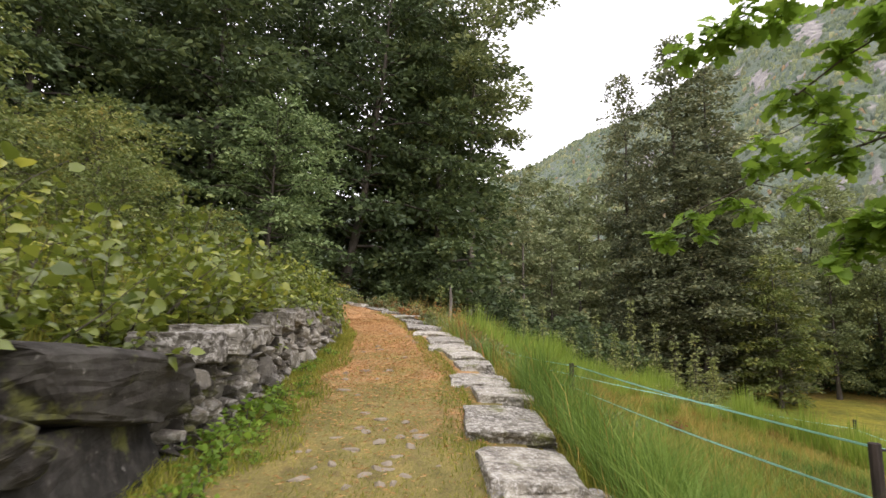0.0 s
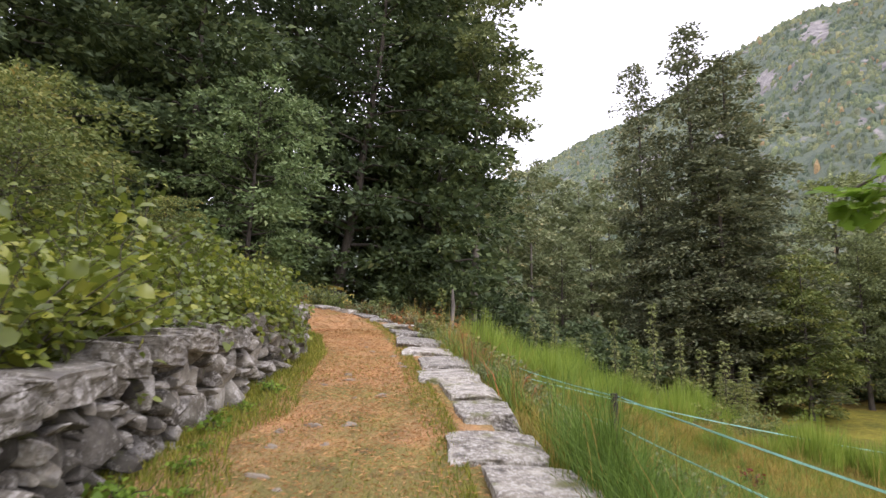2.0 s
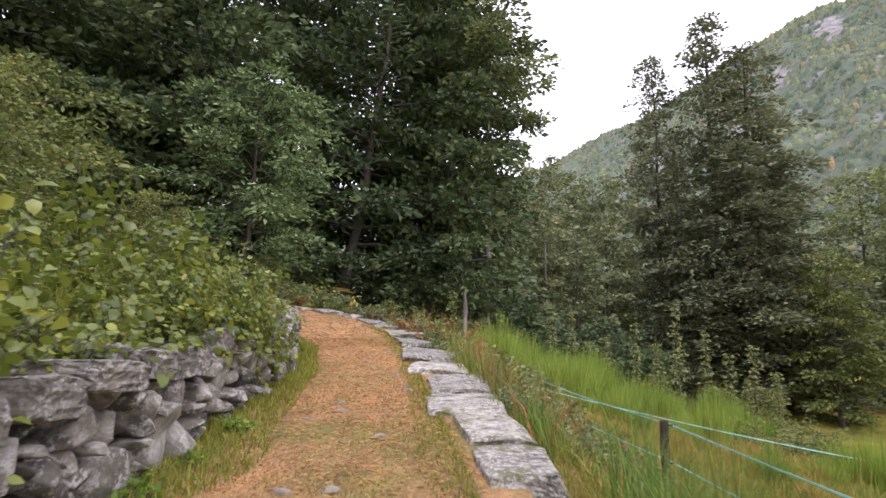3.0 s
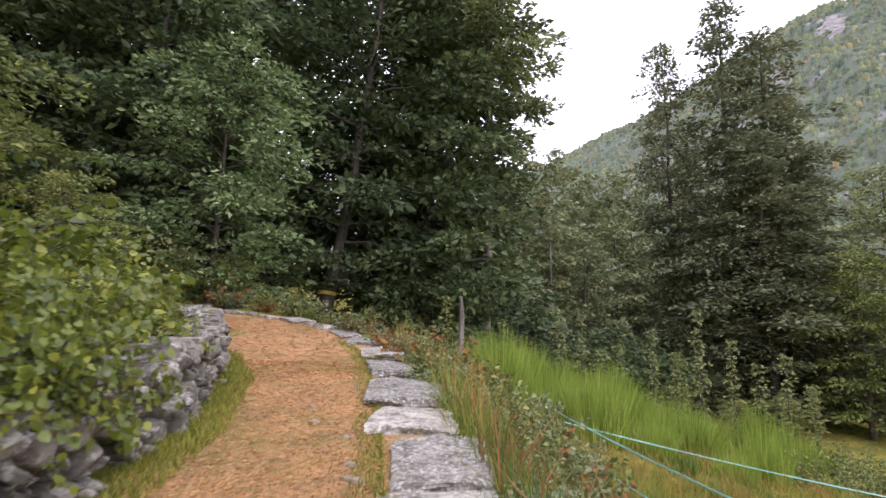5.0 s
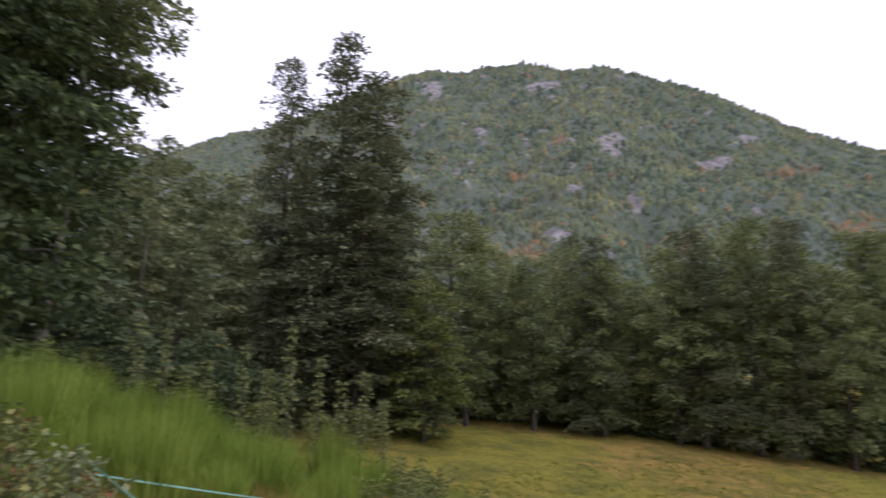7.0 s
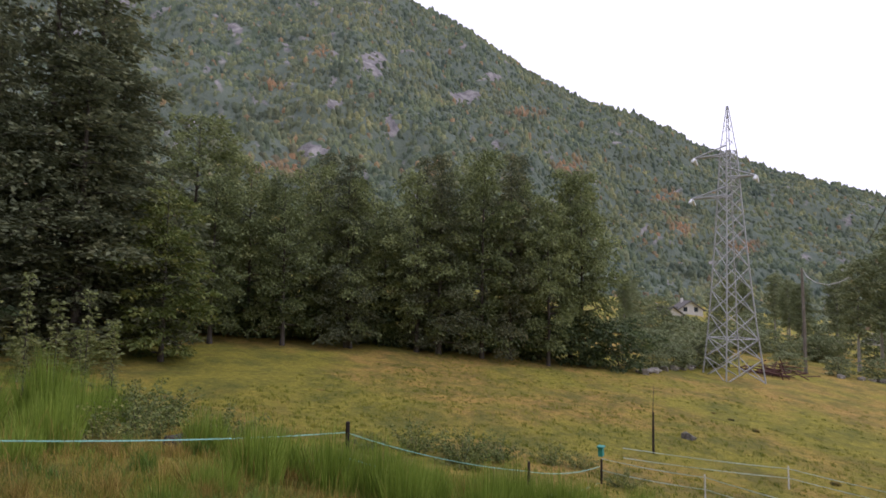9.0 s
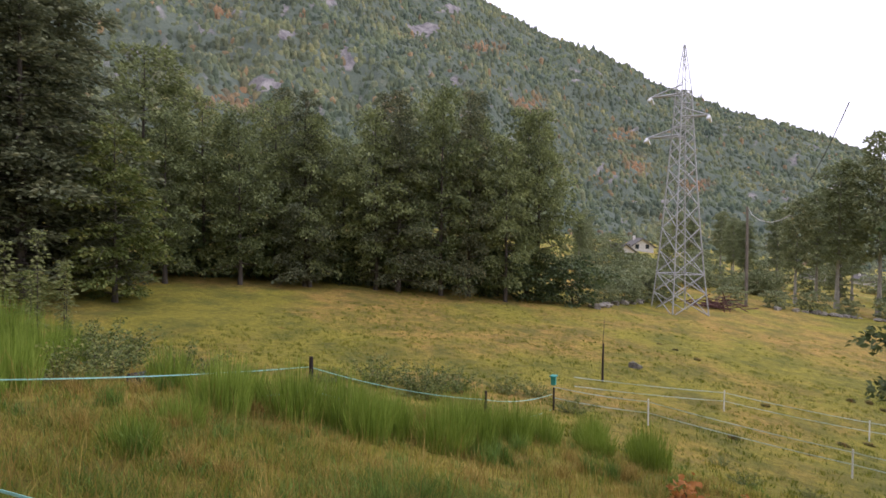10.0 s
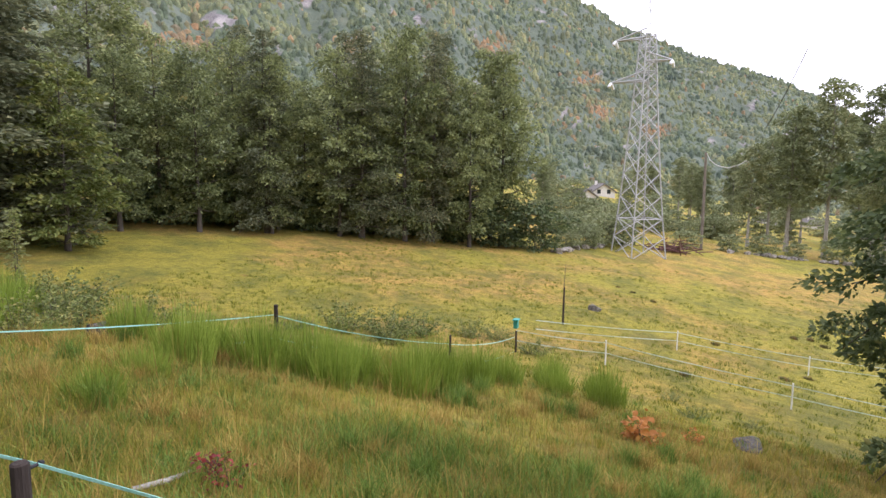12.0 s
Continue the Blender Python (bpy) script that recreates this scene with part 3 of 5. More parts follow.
shape = np.stack([shape[:, :, 0] * ct - shape[:, :, 1] * st, shape[:, :, 0] * st + shape[:, :, 1] * ct, shape[:, :, 2]], 2)
shape = shape * np.stack([fs, fs, fs * tall], 1)[:, None, :]
centre = np.stack([HUB[0] + fr2 * np.sin(np.radians(fa)), HUB[1] + fr2 * np.cos(np.radians(fa)), fz - 0.3], 1)
fv = (shape + centre[:, None, :]).reshape(-1, 3)
ffc = (CROWN_F[None] + (np.arange(len(fa)) * len(CROWN_V))[:, None, None]).reshape(-1, 3)
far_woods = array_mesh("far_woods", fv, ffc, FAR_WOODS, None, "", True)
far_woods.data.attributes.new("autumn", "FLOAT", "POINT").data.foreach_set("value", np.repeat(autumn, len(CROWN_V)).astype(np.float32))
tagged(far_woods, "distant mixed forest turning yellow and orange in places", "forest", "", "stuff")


# ---- trees ----
def tree_parts(seed, height, radius, crown_base, leaves, leaf, trunk_r=0.25, droop=0.25, shape="oval", limbs=46, spray=0.55, lean=0.02, clumps=1.3, flatness=0.22):
    """Arrays of a trunk with limbs and of a crown of single leaves in clumps along the limbs."""
    rng = np.random.default_rng(seed)
    hs = np.linspace(0, height * 0.97, 9)
    wob = np.cumsum(rng.normal(0, lean * height / 9, (9, 2)), 0)
    axis = np.concatenate([wob - wob[0], hs[:, None]], 1)
    woods = [tube_arrays(axis, trunk_r * np.linspace(1, 0.08, 9) * np.where(hs == 0, 1.35, 1), 8)]
    clump_p, clump_d, clump_s = [], [], []
    for i in range(limbs):
        f = (i + rng.uniform(0, 1)) / limbs
        z = height * (crown_base + (0.98 - crown_base) * f)
        if shape == "cone":
            reach = radius * (1.02 - f) ** 0.58
        elif shape == "column":
            reach = radius * min(1, 0.55 + f * 2) * (1 - f ** 3) ** 0.6
        else:
            reach = radius * math.sqrt(max(0.03, 1 - (2 * f - 0.85) ** 2 / 1.35))
        reach *= rng.uniform(0.6, 1.2) if shape != "cone" else rng.uniform(0.4, 1.35)
        a = i * 2.4 + rng.uniform(-0.5, 0.5)
        base = np.array([np.interp(z, axis[:, 2], axis[:, 0]), np.interp(z, axis[:, 2], axis[:, 1]), z])
        out = np.array([math.cos(a), math.sin(a), 0])
        rise = (0.45 if shape != "cone" else 0.2) * (0.4 + f)
        t = np.linspace(0, 1, 5)
        pts = base + out * (reach * t)[:, None] + np.array([0, 0, 1.0]) * (reach * (rise * t - droop * t ** 2))[:, None]
        pts[1:] += rng.normal(0, reach * 0.04, (4, 3))
        woods.append(tube_arrays(pts, trunk_r * 0.3 * (1.1 - f) * np.linspace(1, 0.15, 5) + 0.008, 4))
        twigs = max(3, int(2 + reach * clumps))
        for k in range(twigs):
            u = rng.uniform(0.25, 1.0)
            b = base + out * reach * u + np.array([0, 0, 1.0]) * reach * (rise * u - droop * u * u)
            yaw = a + rng.normal(0, 0.8)
            clump_d.append((math.cos(yaw), math.sin(yaw), -0.25))
            clump_p.append(b + np.array([math.cos(yaw), math.sin(yaw), 0]) * rng.uniform(0, 0.35) * reach * 0.6)
            clump_s.append(spray * (0.5 + 0.12 * reach) * rng.uniform(0.6, 1.4))
    clump_p, clump_d, clump_s = np.array(clump_p), np.array(clump_d), np.array(clump_s)
    share = clump_s ** 1.6
    pick = rng.choice(len(clump_p), leaves, p=share / share.sum())
    shell = unit(rng.normal(0, 1, (leaves, 3)))
    shell[:, 2] = np.where(rng.uniform(0, 1, leaves) < 0.8, np.abs(shell[:, 2]), shell[:, 2])
    spread = shell * (1.75 * rng.uniform(0.3, 1, (leaves, 1)) ** 0.5) * np.array([1, 1, flatness * 1.5])
    pos = clump_p[pick] + spread * clump_s[pick][:, None]
    pos[:, 2] -= 0.17 * (spread[:, 0] ** 2 + spread[:, 1] ** 2) * clump_s[pick]
    pos[:, 2] = np.maximum(pos[:, 2], 0.15)
    heading = unit(clump_d[pick] + 0.6 * spread)
    return join_arrays(woods), leaf_arrays(rng, pos, heading, leaf, flat=0.5)


def tree(name, m, label, leaf_mat, bark=BARK, category="tree", group="", **shape):
    wood, crown = tree_parts(**shape)
    t = thing(name, m, label, category, group)
    array_mesh("trunk", *wood, bark, t, "", True)
    array_mesh("crown", *crown, leaf_mat, t)
    return t


def stand(x, y, turn=0.0, size=1.0, sink=0.1):
    return pose(x, y, float(land(x, y)) - sink, 0, 0, turn) @ Matrix.Diagonal((size, size, size, 1))


def plant_copies(proto, places):
    for x, y, turn, size in places:
        wide, tall = size if isinstance(size, tuple) else (size, size)
        copy_thing(proto, stand(x, y, turn) @ Matrix.Diagonal((wide, wide, tall, 1)))


# dark wood behind the bend of the path
spruce = tree("conifer_tree", stand(-1.6, 38, 20), "tall dark green conifer with hanging boughs in dense wood", LEAF_DARK, group="dark wood behind the path", seed=11, height=27, radius=4.2, crown_base=0.06, leaves=11500, leaf=0.44, trunk_r=0.34, droop=0.42, shape="column", limbs=84, spray=0.75, flatness=0.34)
plant_copies(spruce, [(-9.5, 36, 100, 0.95), (-15, 33, 190, 0.95), (-21, 30, 280, 0.95), (0.6, 43, 310, 0.95), (-14, 42, 60, 1.1), (-22, 40, 150, 1.1), (-27, 24, 240, 0.9), (-6, 44, 30, 1.1), (-29, 34, 80, 1.1)])
beech = tree("broadleaf_tree", stand(-5.9, 33.8, 0, 1.0) @ pose(0, 0, 0, 0, 7, 0), "tall dark broadleaf tree with grey slanting trunk", LEAF_DARK, BARK, group="dark wood behind the path", seed=12, height=25, radius=4.8, crown_base=0.07, leaves=12500, leaf=0.44, trunk_r=0.3, droop=0.34, shape="oval", limbs=66, spray=0.72, lean=0.05)
plant_copies(beech, [(-12, 29, 140, 0.9), (-18, 24, 220, 0.85), (-0.4, 35.5, 300, 0.86), (-24, 18, 30, 0.8), (-19, 36, 90, 1.05), (-26, 12, 170, 0.8), (-17, 17, 250, 0.7)])
bm = bmesh.new()
bmesh.ops.create_cone(bm, segments=14, radius1=0.43, radius2=0.425, depth=0.16, matrix=pose(0, 0, 1.35))
paint_band = part("paint_band", bm, PAINT_YELLOW, bpy.data.objects["broadleaf_tree"], "yellow painted trail mark")
maple_tree = tree("sycamore_tree", stand(1.6, 36.5, 0), "tall sycamore with high open crown at the wood's edge", LEAF_MID, BARK_MID, group="dark wood behind the path", seed=16, height=25, radius=5.2, crown_base=0.55, leaves=9000, leaf=0.34, trunk_r=0.25, droop=0.25, shape="oval", limbs=30, spray=0.5)
hazel = tree("hazel_tree", stand(-8.2, 26.8, 0), "grey-green hazel tree leafy down to the ground", LEAF_GREY, group="trees at the wood's edge", seed=13, height=9.5, radius=3.4, crown_base=0.05, leaves=12000, leaf=0.22, trunk_r=0.13, droop=0.3, shape="oval", limbs=70, spray=0.5)
shrub = tree("hazel_bush", stand(-12.5, 20, 0), "tall yellowing hazel bush on the bank", LEAF_YELLOW, category="bush", group="yellowing bushes", seed=14, height=6.0, radius=3.0, crown_base=0.04, leaves=6500, leaf=0.2, trunk_r=0.08, droop=0.25, shape="oval", limbs=54, spray=0.45)
plant_copies(shrub, [(-9, 14.5, 80, 0.6), (-15, 24, 200, 0.9), (-13.5, 14, 300, 0.85), (-6.6, 11.5, 40, 0.38), (-7.5, 8.5, 160, 0.42), (-7.0, 17.3, 260, 0.36), (-9.5, 21.5, 20, 0.4), (-7.0, 25.6, 110, 0.28), (-8.6, 25.0, 210, 0.3)])

thicket_bush = tree("undergrowth_bush", stand(-1.2, 33.5), "dark leafy undergrowth at the foot of the wood", LEAF_DARK, category="bush", group="undergrowth of the wood", seed=15, height=3.4, radius=2.4, crown_base=0.02, leaves=2600, leaf=0.3, trunk_r=0.04, droop=0.2, shape="oval", limbs=34, spray=0.5)
plant_copies(thicket_bush, [(1.6, 34.5, 40, 0.6), (3.6, 36.5, 90, 0.7), (5.6, 39, 140, 0.8), (8, 41, 190, 1.2), (10.5, 43, 240, 1.2), (13, 45, 290, 1.1), (-3.2, 34.5, 340, 1.0), (-8.5, 31, 20, 1.0), (-13, 26, 70, 1.1), (-17, 20.5, 120, 1.0), (3.0, 39, 60, 1.3)])
for k in range(12):
    a = radians(37 + 3.5 * k)
    plant_copies(thicket_bush, [(HUB[0] + (54 + 0.5 * k) * math.sin(a), HUB[1] + (54 + 0.5 * k) * math.cos(a), 83 * k, 1.25)])

# valley woods seen beyond the fence
ash = tree("ash_tree", stand(20.3, 49.4, 0), "tall dark green ash tree with thin feathery top", LEAF_ASH, group="clump of tall trees in the meadow", seed=21, height=32, radius=4.9, crown_base=0.05, leaves=15000, leaf=0.4, trunk_r=0.36, droop=0.34, shape="cone", limbs=84, spray=0.8, flatness=0.36, clumps=1.0)
plant_copies(ash, [(16.3, 51.4, 130, (0.8, 0.9)), (22.6, 48.6, 250, (1.15, 0.9)), (20.6, 46, 40, (1.0, 0.62)), (23.8, 47.6, 340, (1.05, 0.6)), (16.8, 49, 200, 0.6)])
tree("maple_tree", stand(24.2, 43.0), "bright yellow-green maple beside the dark tree clump", LEAF_YELLOW, seed=27, height=11, radius=2.8, crown_base=0.03, leaves=7000, leaf=0.3, trunk_r=0.16, droop=0.25, shape="oval", limbs=50, spray=0.5)
alder = tree("alder_tree", stand(33.5, 53.0), "green alder tree with full foliage at the meadow's edge", LEAF_MID, group="trees round the meadow", seed=22, height=19, radius=4.4, crown_base=0.1, leaves=9500, leaf=0.4, trunk_r=0.28, droop=0.3, shape="oval", limbs=46, spray=0.75, flatness=0.4, clumps=0.75)
row, tall_row = [], []
for k in range(12):
    a = radians(38 + 3.12 * k)
    d = 50 + 0.6 * k + (3 if k % 2 else 0)
    row.append((HUB[0] + d * math.sin(a), HUB[1] + d * math.cos(a), k * 77, ((0.6, 0.72, 0.64, 0.7, 0.56)[k % 5], (0.72, 0.86, 0.78, 0.88, 0.8)[k % 5] * (0.95 if k < 4 else 0.98 if k < 7 else 1.14))))
for k in range(8):
    a = radians(39 + 4.6 * k)
    (row if k % 2 else tall_row).append((HUB[0] + 60 * math.sin(a), HUB[1] + 60 * math.cos(a), k * 53, ((0.72 if k < 5 else (0.75, 1.0)) if k % 2 else (0.7, 0.54 + 0.016 * k))))
plant_copies(alder, row)
plant_copies(ash, tall_row)
plant_copies(ash, [(52, 31.5, 70, (0.6, 0.62)), (46.5, 36, 160, (0.65, 0.58)), (41, 42, 250, (0.6, 0.54))])
hornbeam = tree("hornbeam_tree", stand(6.6, 50, 0), "yellow-green broadleaf tree in the valley", LEAF_VALLEY, group="valley wood behind the fence", seed=23, height=18, radius=4.0, crown_base=0.03, leaves=7500, leaf=0.43, trunk_r=0.24, droop=0.25, shape="oval", limbs=56, spray=0.5)
# the first stands apart, out of view, added to shade the wall's lower end
plant_copies(hornbeam, [(-4.9, -1.2, 60, (0.62, 0.6)), (9.8, 57, 60, 1.05), (13.5, 62, 120, 1.1), (12.0, 51, 170, 0.8), (4.6, 45, 230, 0.72), (8.6, 46, 290, 0.62), (17.5, 66, 30, 1.1)])

# slender trees by the stony bank behind the pylon
birch = tree("birch_tree", stand(100, -3.6, 0, 1.0), "slender pale-stemmed tree with thin light green crown", LEAF_VALLEY, BARK_PALE, group="slender trees behind the pylon", seed=24, height=21, radius=2.7, crown_base=0.32, leaves=6800, leaf=0.46, trunk_r=0.3, droop=0.2, shape="oval", limbs=40, spray=0.8, flatness=0.3)
plant_copies(birch, [(99.2, -8.3, 90, (1.0, 1.2)), (104, -15, 200, 1.2), (99, 1.5, 300, 0.72), (110, -2, 30, 0.85), (95, -14.5, 140, 0.95), (120, 3, 10, 0.7), (128, 10, 80, 0.6), (140, 18, 160, 0.6), (112, 8, 240, 0.55), (150, 13, 20, 0.7), (132, -8, 60, 0.9), (138, -20, 130, 0.9)])
bank_bush = tree("willow_bush", stand(74, 16.5, 0, 0.9), "light green willow bush on the stony bank", LEAF_VALLEY, category="bush", group="bushes along the stony bank", seed=25, height=3.6, radius=2.4, crown_base=0.02, leaves=1500, leaf=0.4, trunk_r=0.05, droop=0.2, shape="oval", limbs=30, spray=0.5)
plant_copies(bank_bush, [(66, 19.5, 40, 0.8), (71, 18, 100, 1.1), (63, 21.0, 200, 0.6), (86, 4.5, 150, 0.7), (88, 0.5, 210, 0.8), (92, -4, 280, 0.6), (94, -9, 330, 0.9), (97, -14, 20, 0.8), (82, 9.5, 60, 0.7), (98, 14, 10, 1.0), (105, 6, 70, 1.1), (112, 16, 150, 1.2), (90, 21, 220, 1.1), (100, 24, 290, 1.2)])
plant_copies(hornbeam, [(105, 34, 40, 0.35), (112, 28.5, 90, 0.28), (122, 37, 200, 0.45), (92, 18, 150, 0.4), (118, -6, 300, 0.6), (125, 22, 10, 0.55), (135, 40, 190, 0.6)])
for k in range(5):
    a = radians(77.2 + 0.95 * k)
    plant_copies(bank_bush, [(HUB[0] + (77 + 2 * (k % 2)) * math.sin(a), HUB[1] + 78 * math.cos(a), 61 * k, 0.7 + 0.1 * (k % 3))])
for k in range(16):
    a, r = radians(75.6 + 1.1 * k), 97 + (k * 13) % 22
    plant_copies(bank_bush, [(HUB[0] + r * math.sin(a), HUB[1] + r * math.cos(a), 71 * k, 0.75 + 0.12 * (k % 4))])
for k in [k for k in range(22) if k not in (3, 4, 5)]:
    a, r = radians(76 + 1.45 * k), 100 + (k * 37) % 75
    plant_copies(bank_bush if k % 3 else birch, [(HUB[0] + r * math.sin(a), HUB[1] + r * math.cos(a), 47 * k, (1.3 if k % 3 else 0.45) + 0.1 * (k % 4))])
lime = tree("lime_tree", stand(15.3, 2.4, 0, 0.92) @ Matrix.Diagonal((1.05, 1.05, 1.4, 1)), "dark broadleaf tree with drooping boughs beside the meadow", LEAF_DARK, group="", seed=26, height=8.5, radius=2.5, crown_base=0.03, leaves=27000, leaf=0.16, trunk_r=0.14, droop=0.45, shape="oval", limbs=60, spray=0.42)


# ---- stones ----
def hewn_mesh(name, seed, mat, chip=0.26, flat=0.0, worn=0.035, cuts=0, rough=0.0, skew=0.16):
    """A rough unit stone of plane broken faces with worn edges."""
    r = random.Random(seed)
    bm = bmesh.new()
    if flat > 0.5:  # split slabs: a box with skewed, broken corners
        for sx in (-0.5, 0.5):
            for sy in (-0.5, 0.5):
                for sz in (-0.5, 0.5):
                    c = Vector((sx * r.uniform(1 - skew, 1.1), sy * r.uniform(1 - skew, 1.08), sz * r.uniform(1.06 - skew, 1.06)))
                    for axis in range(3):
                        p = c.copy()
                        p[axis] *= 1 - 2 * chip * r.uniform(0.15, 1.0) * (0.7 if axis == 2 else 1)
                        bm.verts.new(p)
    else:  # field stones: few broad faces between a box and a ball
        for _ in range(15):
            d = Vector((r.gauss(0, 1), r.gauss(0, 1), r.gauss(0, 1))).normalized()
            box = sum(abs(c) ** 5 for c in d) ** 0.2
            bm.verts.new(d * (0.56 / box) * r.uniform(1 - chip * 0.5, 1.04))
    hull = bmesh.ops.convex_hull(bm, input=bm.verts[:])
    spare = list({v for v in hull["geom_interior"] + hull["geom_unused"] if isinstance(v, bmesh.types.BMVert)})
    bmesh.ops.delete(bm, geom=spare, context="VERTS")
    bmesh.ops.dissolve_limit(bm, angle_limit=0.16, verts=bm.verts[:], edges=bm.edges[:])
    if worn:
        bmesh.ops.bevel(bm, geom=bm.edges[:], offset=worn, segments=1, affect="EDGES", clamp_overlap=True)
    bmesh.ops.triangulate(bm, faces=bm.faces[:])
    if cuts:
        for _ in range(cuts):
            bmesh.ops.subdivide_edges(bm, edges=[e for e in bm.edges if e.calc_length() > 0.09], cuts=1, use_grid_fill=True)
            bmesh.ops.triangulate(bm, faces=bm.faces[:])
        off = Vector((seed * 7.3, seed * 3.1, seed * 1.7))
        for v in bm.verts:
            v.co += noise.noise_vector(v.co * 3.5 + off) * rough + noise.noise_vector(v.co * 11 + off) * rough * 0.5
    me = bpy.data.meshes.new(name)
    bm.to_mesh(me)
    bm.free()
    me.materials.append(mat)
    return me


STONES = [hewn_mesh("stone", 3 + k, STONE, 0.3, 0.0, 0.05) for k in range(20)]
HALF_DARK_STONES = [hewn_mesh("stone", 103 + k, STONE_HALF_DARK, 0.3, 0.0, 0.05) for k in range(10)]
SLABS = [hewn_mesh("slab", 40 + k, STONE_SLAB, 0.42, 0.8, 0.02, 3, 0.03) for k in range(10)]
CAPSTONES = [hewn_mesh("stone", 50 + k, STONE, 0.3, 0.6, 0.03, 3, 0.05) for k in range(6)]
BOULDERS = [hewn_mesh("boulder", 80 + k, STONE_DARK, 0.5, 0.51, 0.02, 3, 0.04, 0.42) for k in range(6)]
COBBLES = [hewn_mesh("cobble", 60 + k, COBBLE, 0.3, 0.0, 0.08) for k in range(5)]


def piece(name, me, parent, m):
    ob = new(name, me)
    ob.parent = parent
    ob.matrix_basis = m
    return ob


def heading_of(line, y):
    """Turn about z, in degrees, of a line that runs mainly along y."""
    return -math.degrees(math.atan2(float(along(line, y + 0.3) - along(line, y - 0.3)), 0.6))


def strip_solid(name, ys, left_of, right_of, low_of, high_of, mat):
    v, f = [], []
    for y in ys:
        v += [(left_of(y), y, low_of(y)), (right_of(y), y, low_of(y)), (right_of(y), y, high_of(y)), (left_of(y), y, high_of(y))]
    for r in range(len(ys) - 1):
        for c in range(4):
            f.append((r * 4 + c, r * 4 + (c + 1) % 4, (r + 1) * 4 + (c + 1) % 4, (r + 1) * 4 + c))
    f += [(3, 2, 1, 0), tuple(4 * (len(ys) - 1) + c for c in range(4))]
    return mesh_object(name, v, f, mat)


def level(y):
    return float(along(LEVEL, y))


# dry stone wall along the bank
core_y = np.arange(-4, 19.0, 0.4)
wall = strip_solid("wall_drystone", core_y, lambda y: float(along(WALL_LINE, y)) - 0.55, lambda y: float(along(WALL_LINE, y)) - 0.24, lambda y: level(y) - 0.3, lambda y: level(y) + 0.58, CORE_DARK)
tagged(wall, "old dry stone wall of grey granite with moss and lichen", "wall", "", "structure")
random.seed(7)


def lay_stone(y, z0, length, high, deep, out=0.0, me=None, tilt=6.0):
    x = float(along(WALL_LINE, y)) - deep / 2 + 0.08 + out
    m = pose(x, y, z0 + high / 2, random.uniform(-tilt, tilt), random.uniform(-tilt, tilt), heading_of(WALL_LINE, y) + random.uniform(-9, 9))
    return piece("stone", me or random.choice(STONES), wall, m @ Matrix.Diagonal((deep * 1.05, length * 0.98, high * 1.02, 1)))


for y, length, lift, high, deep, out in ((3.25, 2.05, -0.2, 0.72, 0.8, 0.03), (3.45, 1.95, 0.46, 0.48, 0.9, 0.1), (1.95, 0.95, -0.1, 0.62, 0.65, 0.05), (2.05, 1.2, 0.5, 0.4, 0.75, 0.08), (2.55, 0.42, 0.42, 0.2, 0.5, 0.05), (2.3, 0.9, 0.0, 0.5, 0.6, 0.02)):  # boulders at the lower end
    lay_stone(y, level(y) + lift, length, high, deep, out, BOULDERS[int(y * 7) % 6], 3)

# random rubble: each stone is set into the lowest place of the courses below it
CELL, WALL_A, WALL_B = 0.04, 4.22, 15.6
RUBBLE_TOP = [(4.2, 0.7), (7.0, 0.72), (8.6, 0.6), (12.0, 0.6), (16.0, 0.6)]
skyline = [random.uniform(-0.05, 0.0) for _ in range(int((WALL_B - WALL_A) / CELL))]
while True:
    room = [float(along(RUBBLE_TOP, WALL_A + c * CELL)) - h for c, h in enumerate(skyline)]
    low = int(np.argmax(room))
    base = skyline[low]
    if room[low] < 0.07:
        break
    run = low
    while run < len(skyline) and skyline[run] < base + 0.05:
        run += 1
    length = random.choice((0.15, 0.18, 0.22, 0.26, 0.32, 0.38)) * random.uniform(0.85, 1.15)
    length = min(length, max(0.1, (run - low) * CELL))
    high = min(max(0.07, length * random.uniform(0.72, 1.15)), 0.36, room[low] + 0.05)
    cells = max(1, round(length / CELL))
    yc = WALL_A + low * CELL + length / 2
    # darker stones grow more frequent towards the lower end
    lay_stone(yc, level(yc) + base - 0.01, length * 1.06, high * 1.1, random.uniform(0.3, 0.46), random.uniform(-0.07, 0.09), random.choice(HALF_DARK_STONES) if random.random() < np.interp(yc, [4.2, 5.6, 8.0], [0.8, 0.45, 0.06]) else None, 14)
    for c in range(low, min(low + cells, len(skyline))):
        skyline[c] = base + high * 0.97
y = 4.45
for length in (0.45, 0.85, 0.7, 0.4, 0.5, 0.62, 0.45):  # broad capstones near the lower end
    lay_stone(y + length / 2, level(y) + 0.69 + random.uniform(-0.02, 0.03), length, random.uniform(0.16, 0.26), 0.62, random.uniform(-0.03, 0.1), random.choice(CAPSTONES), 7)
    y += length * 0.97
while y < 18.6:  # capstones
    length = random.uniform(0.28, 0.6)
    lay_stone(y + length / 2, level(y) + float(along(RUBBLE_TOP, y)) - 0.03 + random.uniform(-0.02, 0.04), length, random.uniform(0.12, 0.24), random.uniform(0.42, 0.6), random.uniform(-0.05, 0.06), random.choice(CAPSTONES), 7)
    y += length * random.uniform(0.9, 1.05)
kept_state = random.getstate()  # the wall's lower end
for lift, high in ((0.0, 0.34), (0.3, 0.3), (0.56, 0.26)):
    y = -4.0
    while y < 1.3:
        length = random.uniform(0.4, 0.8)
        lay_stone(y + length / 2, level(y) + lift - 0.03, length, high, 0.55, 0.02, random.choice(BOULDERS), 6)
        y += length
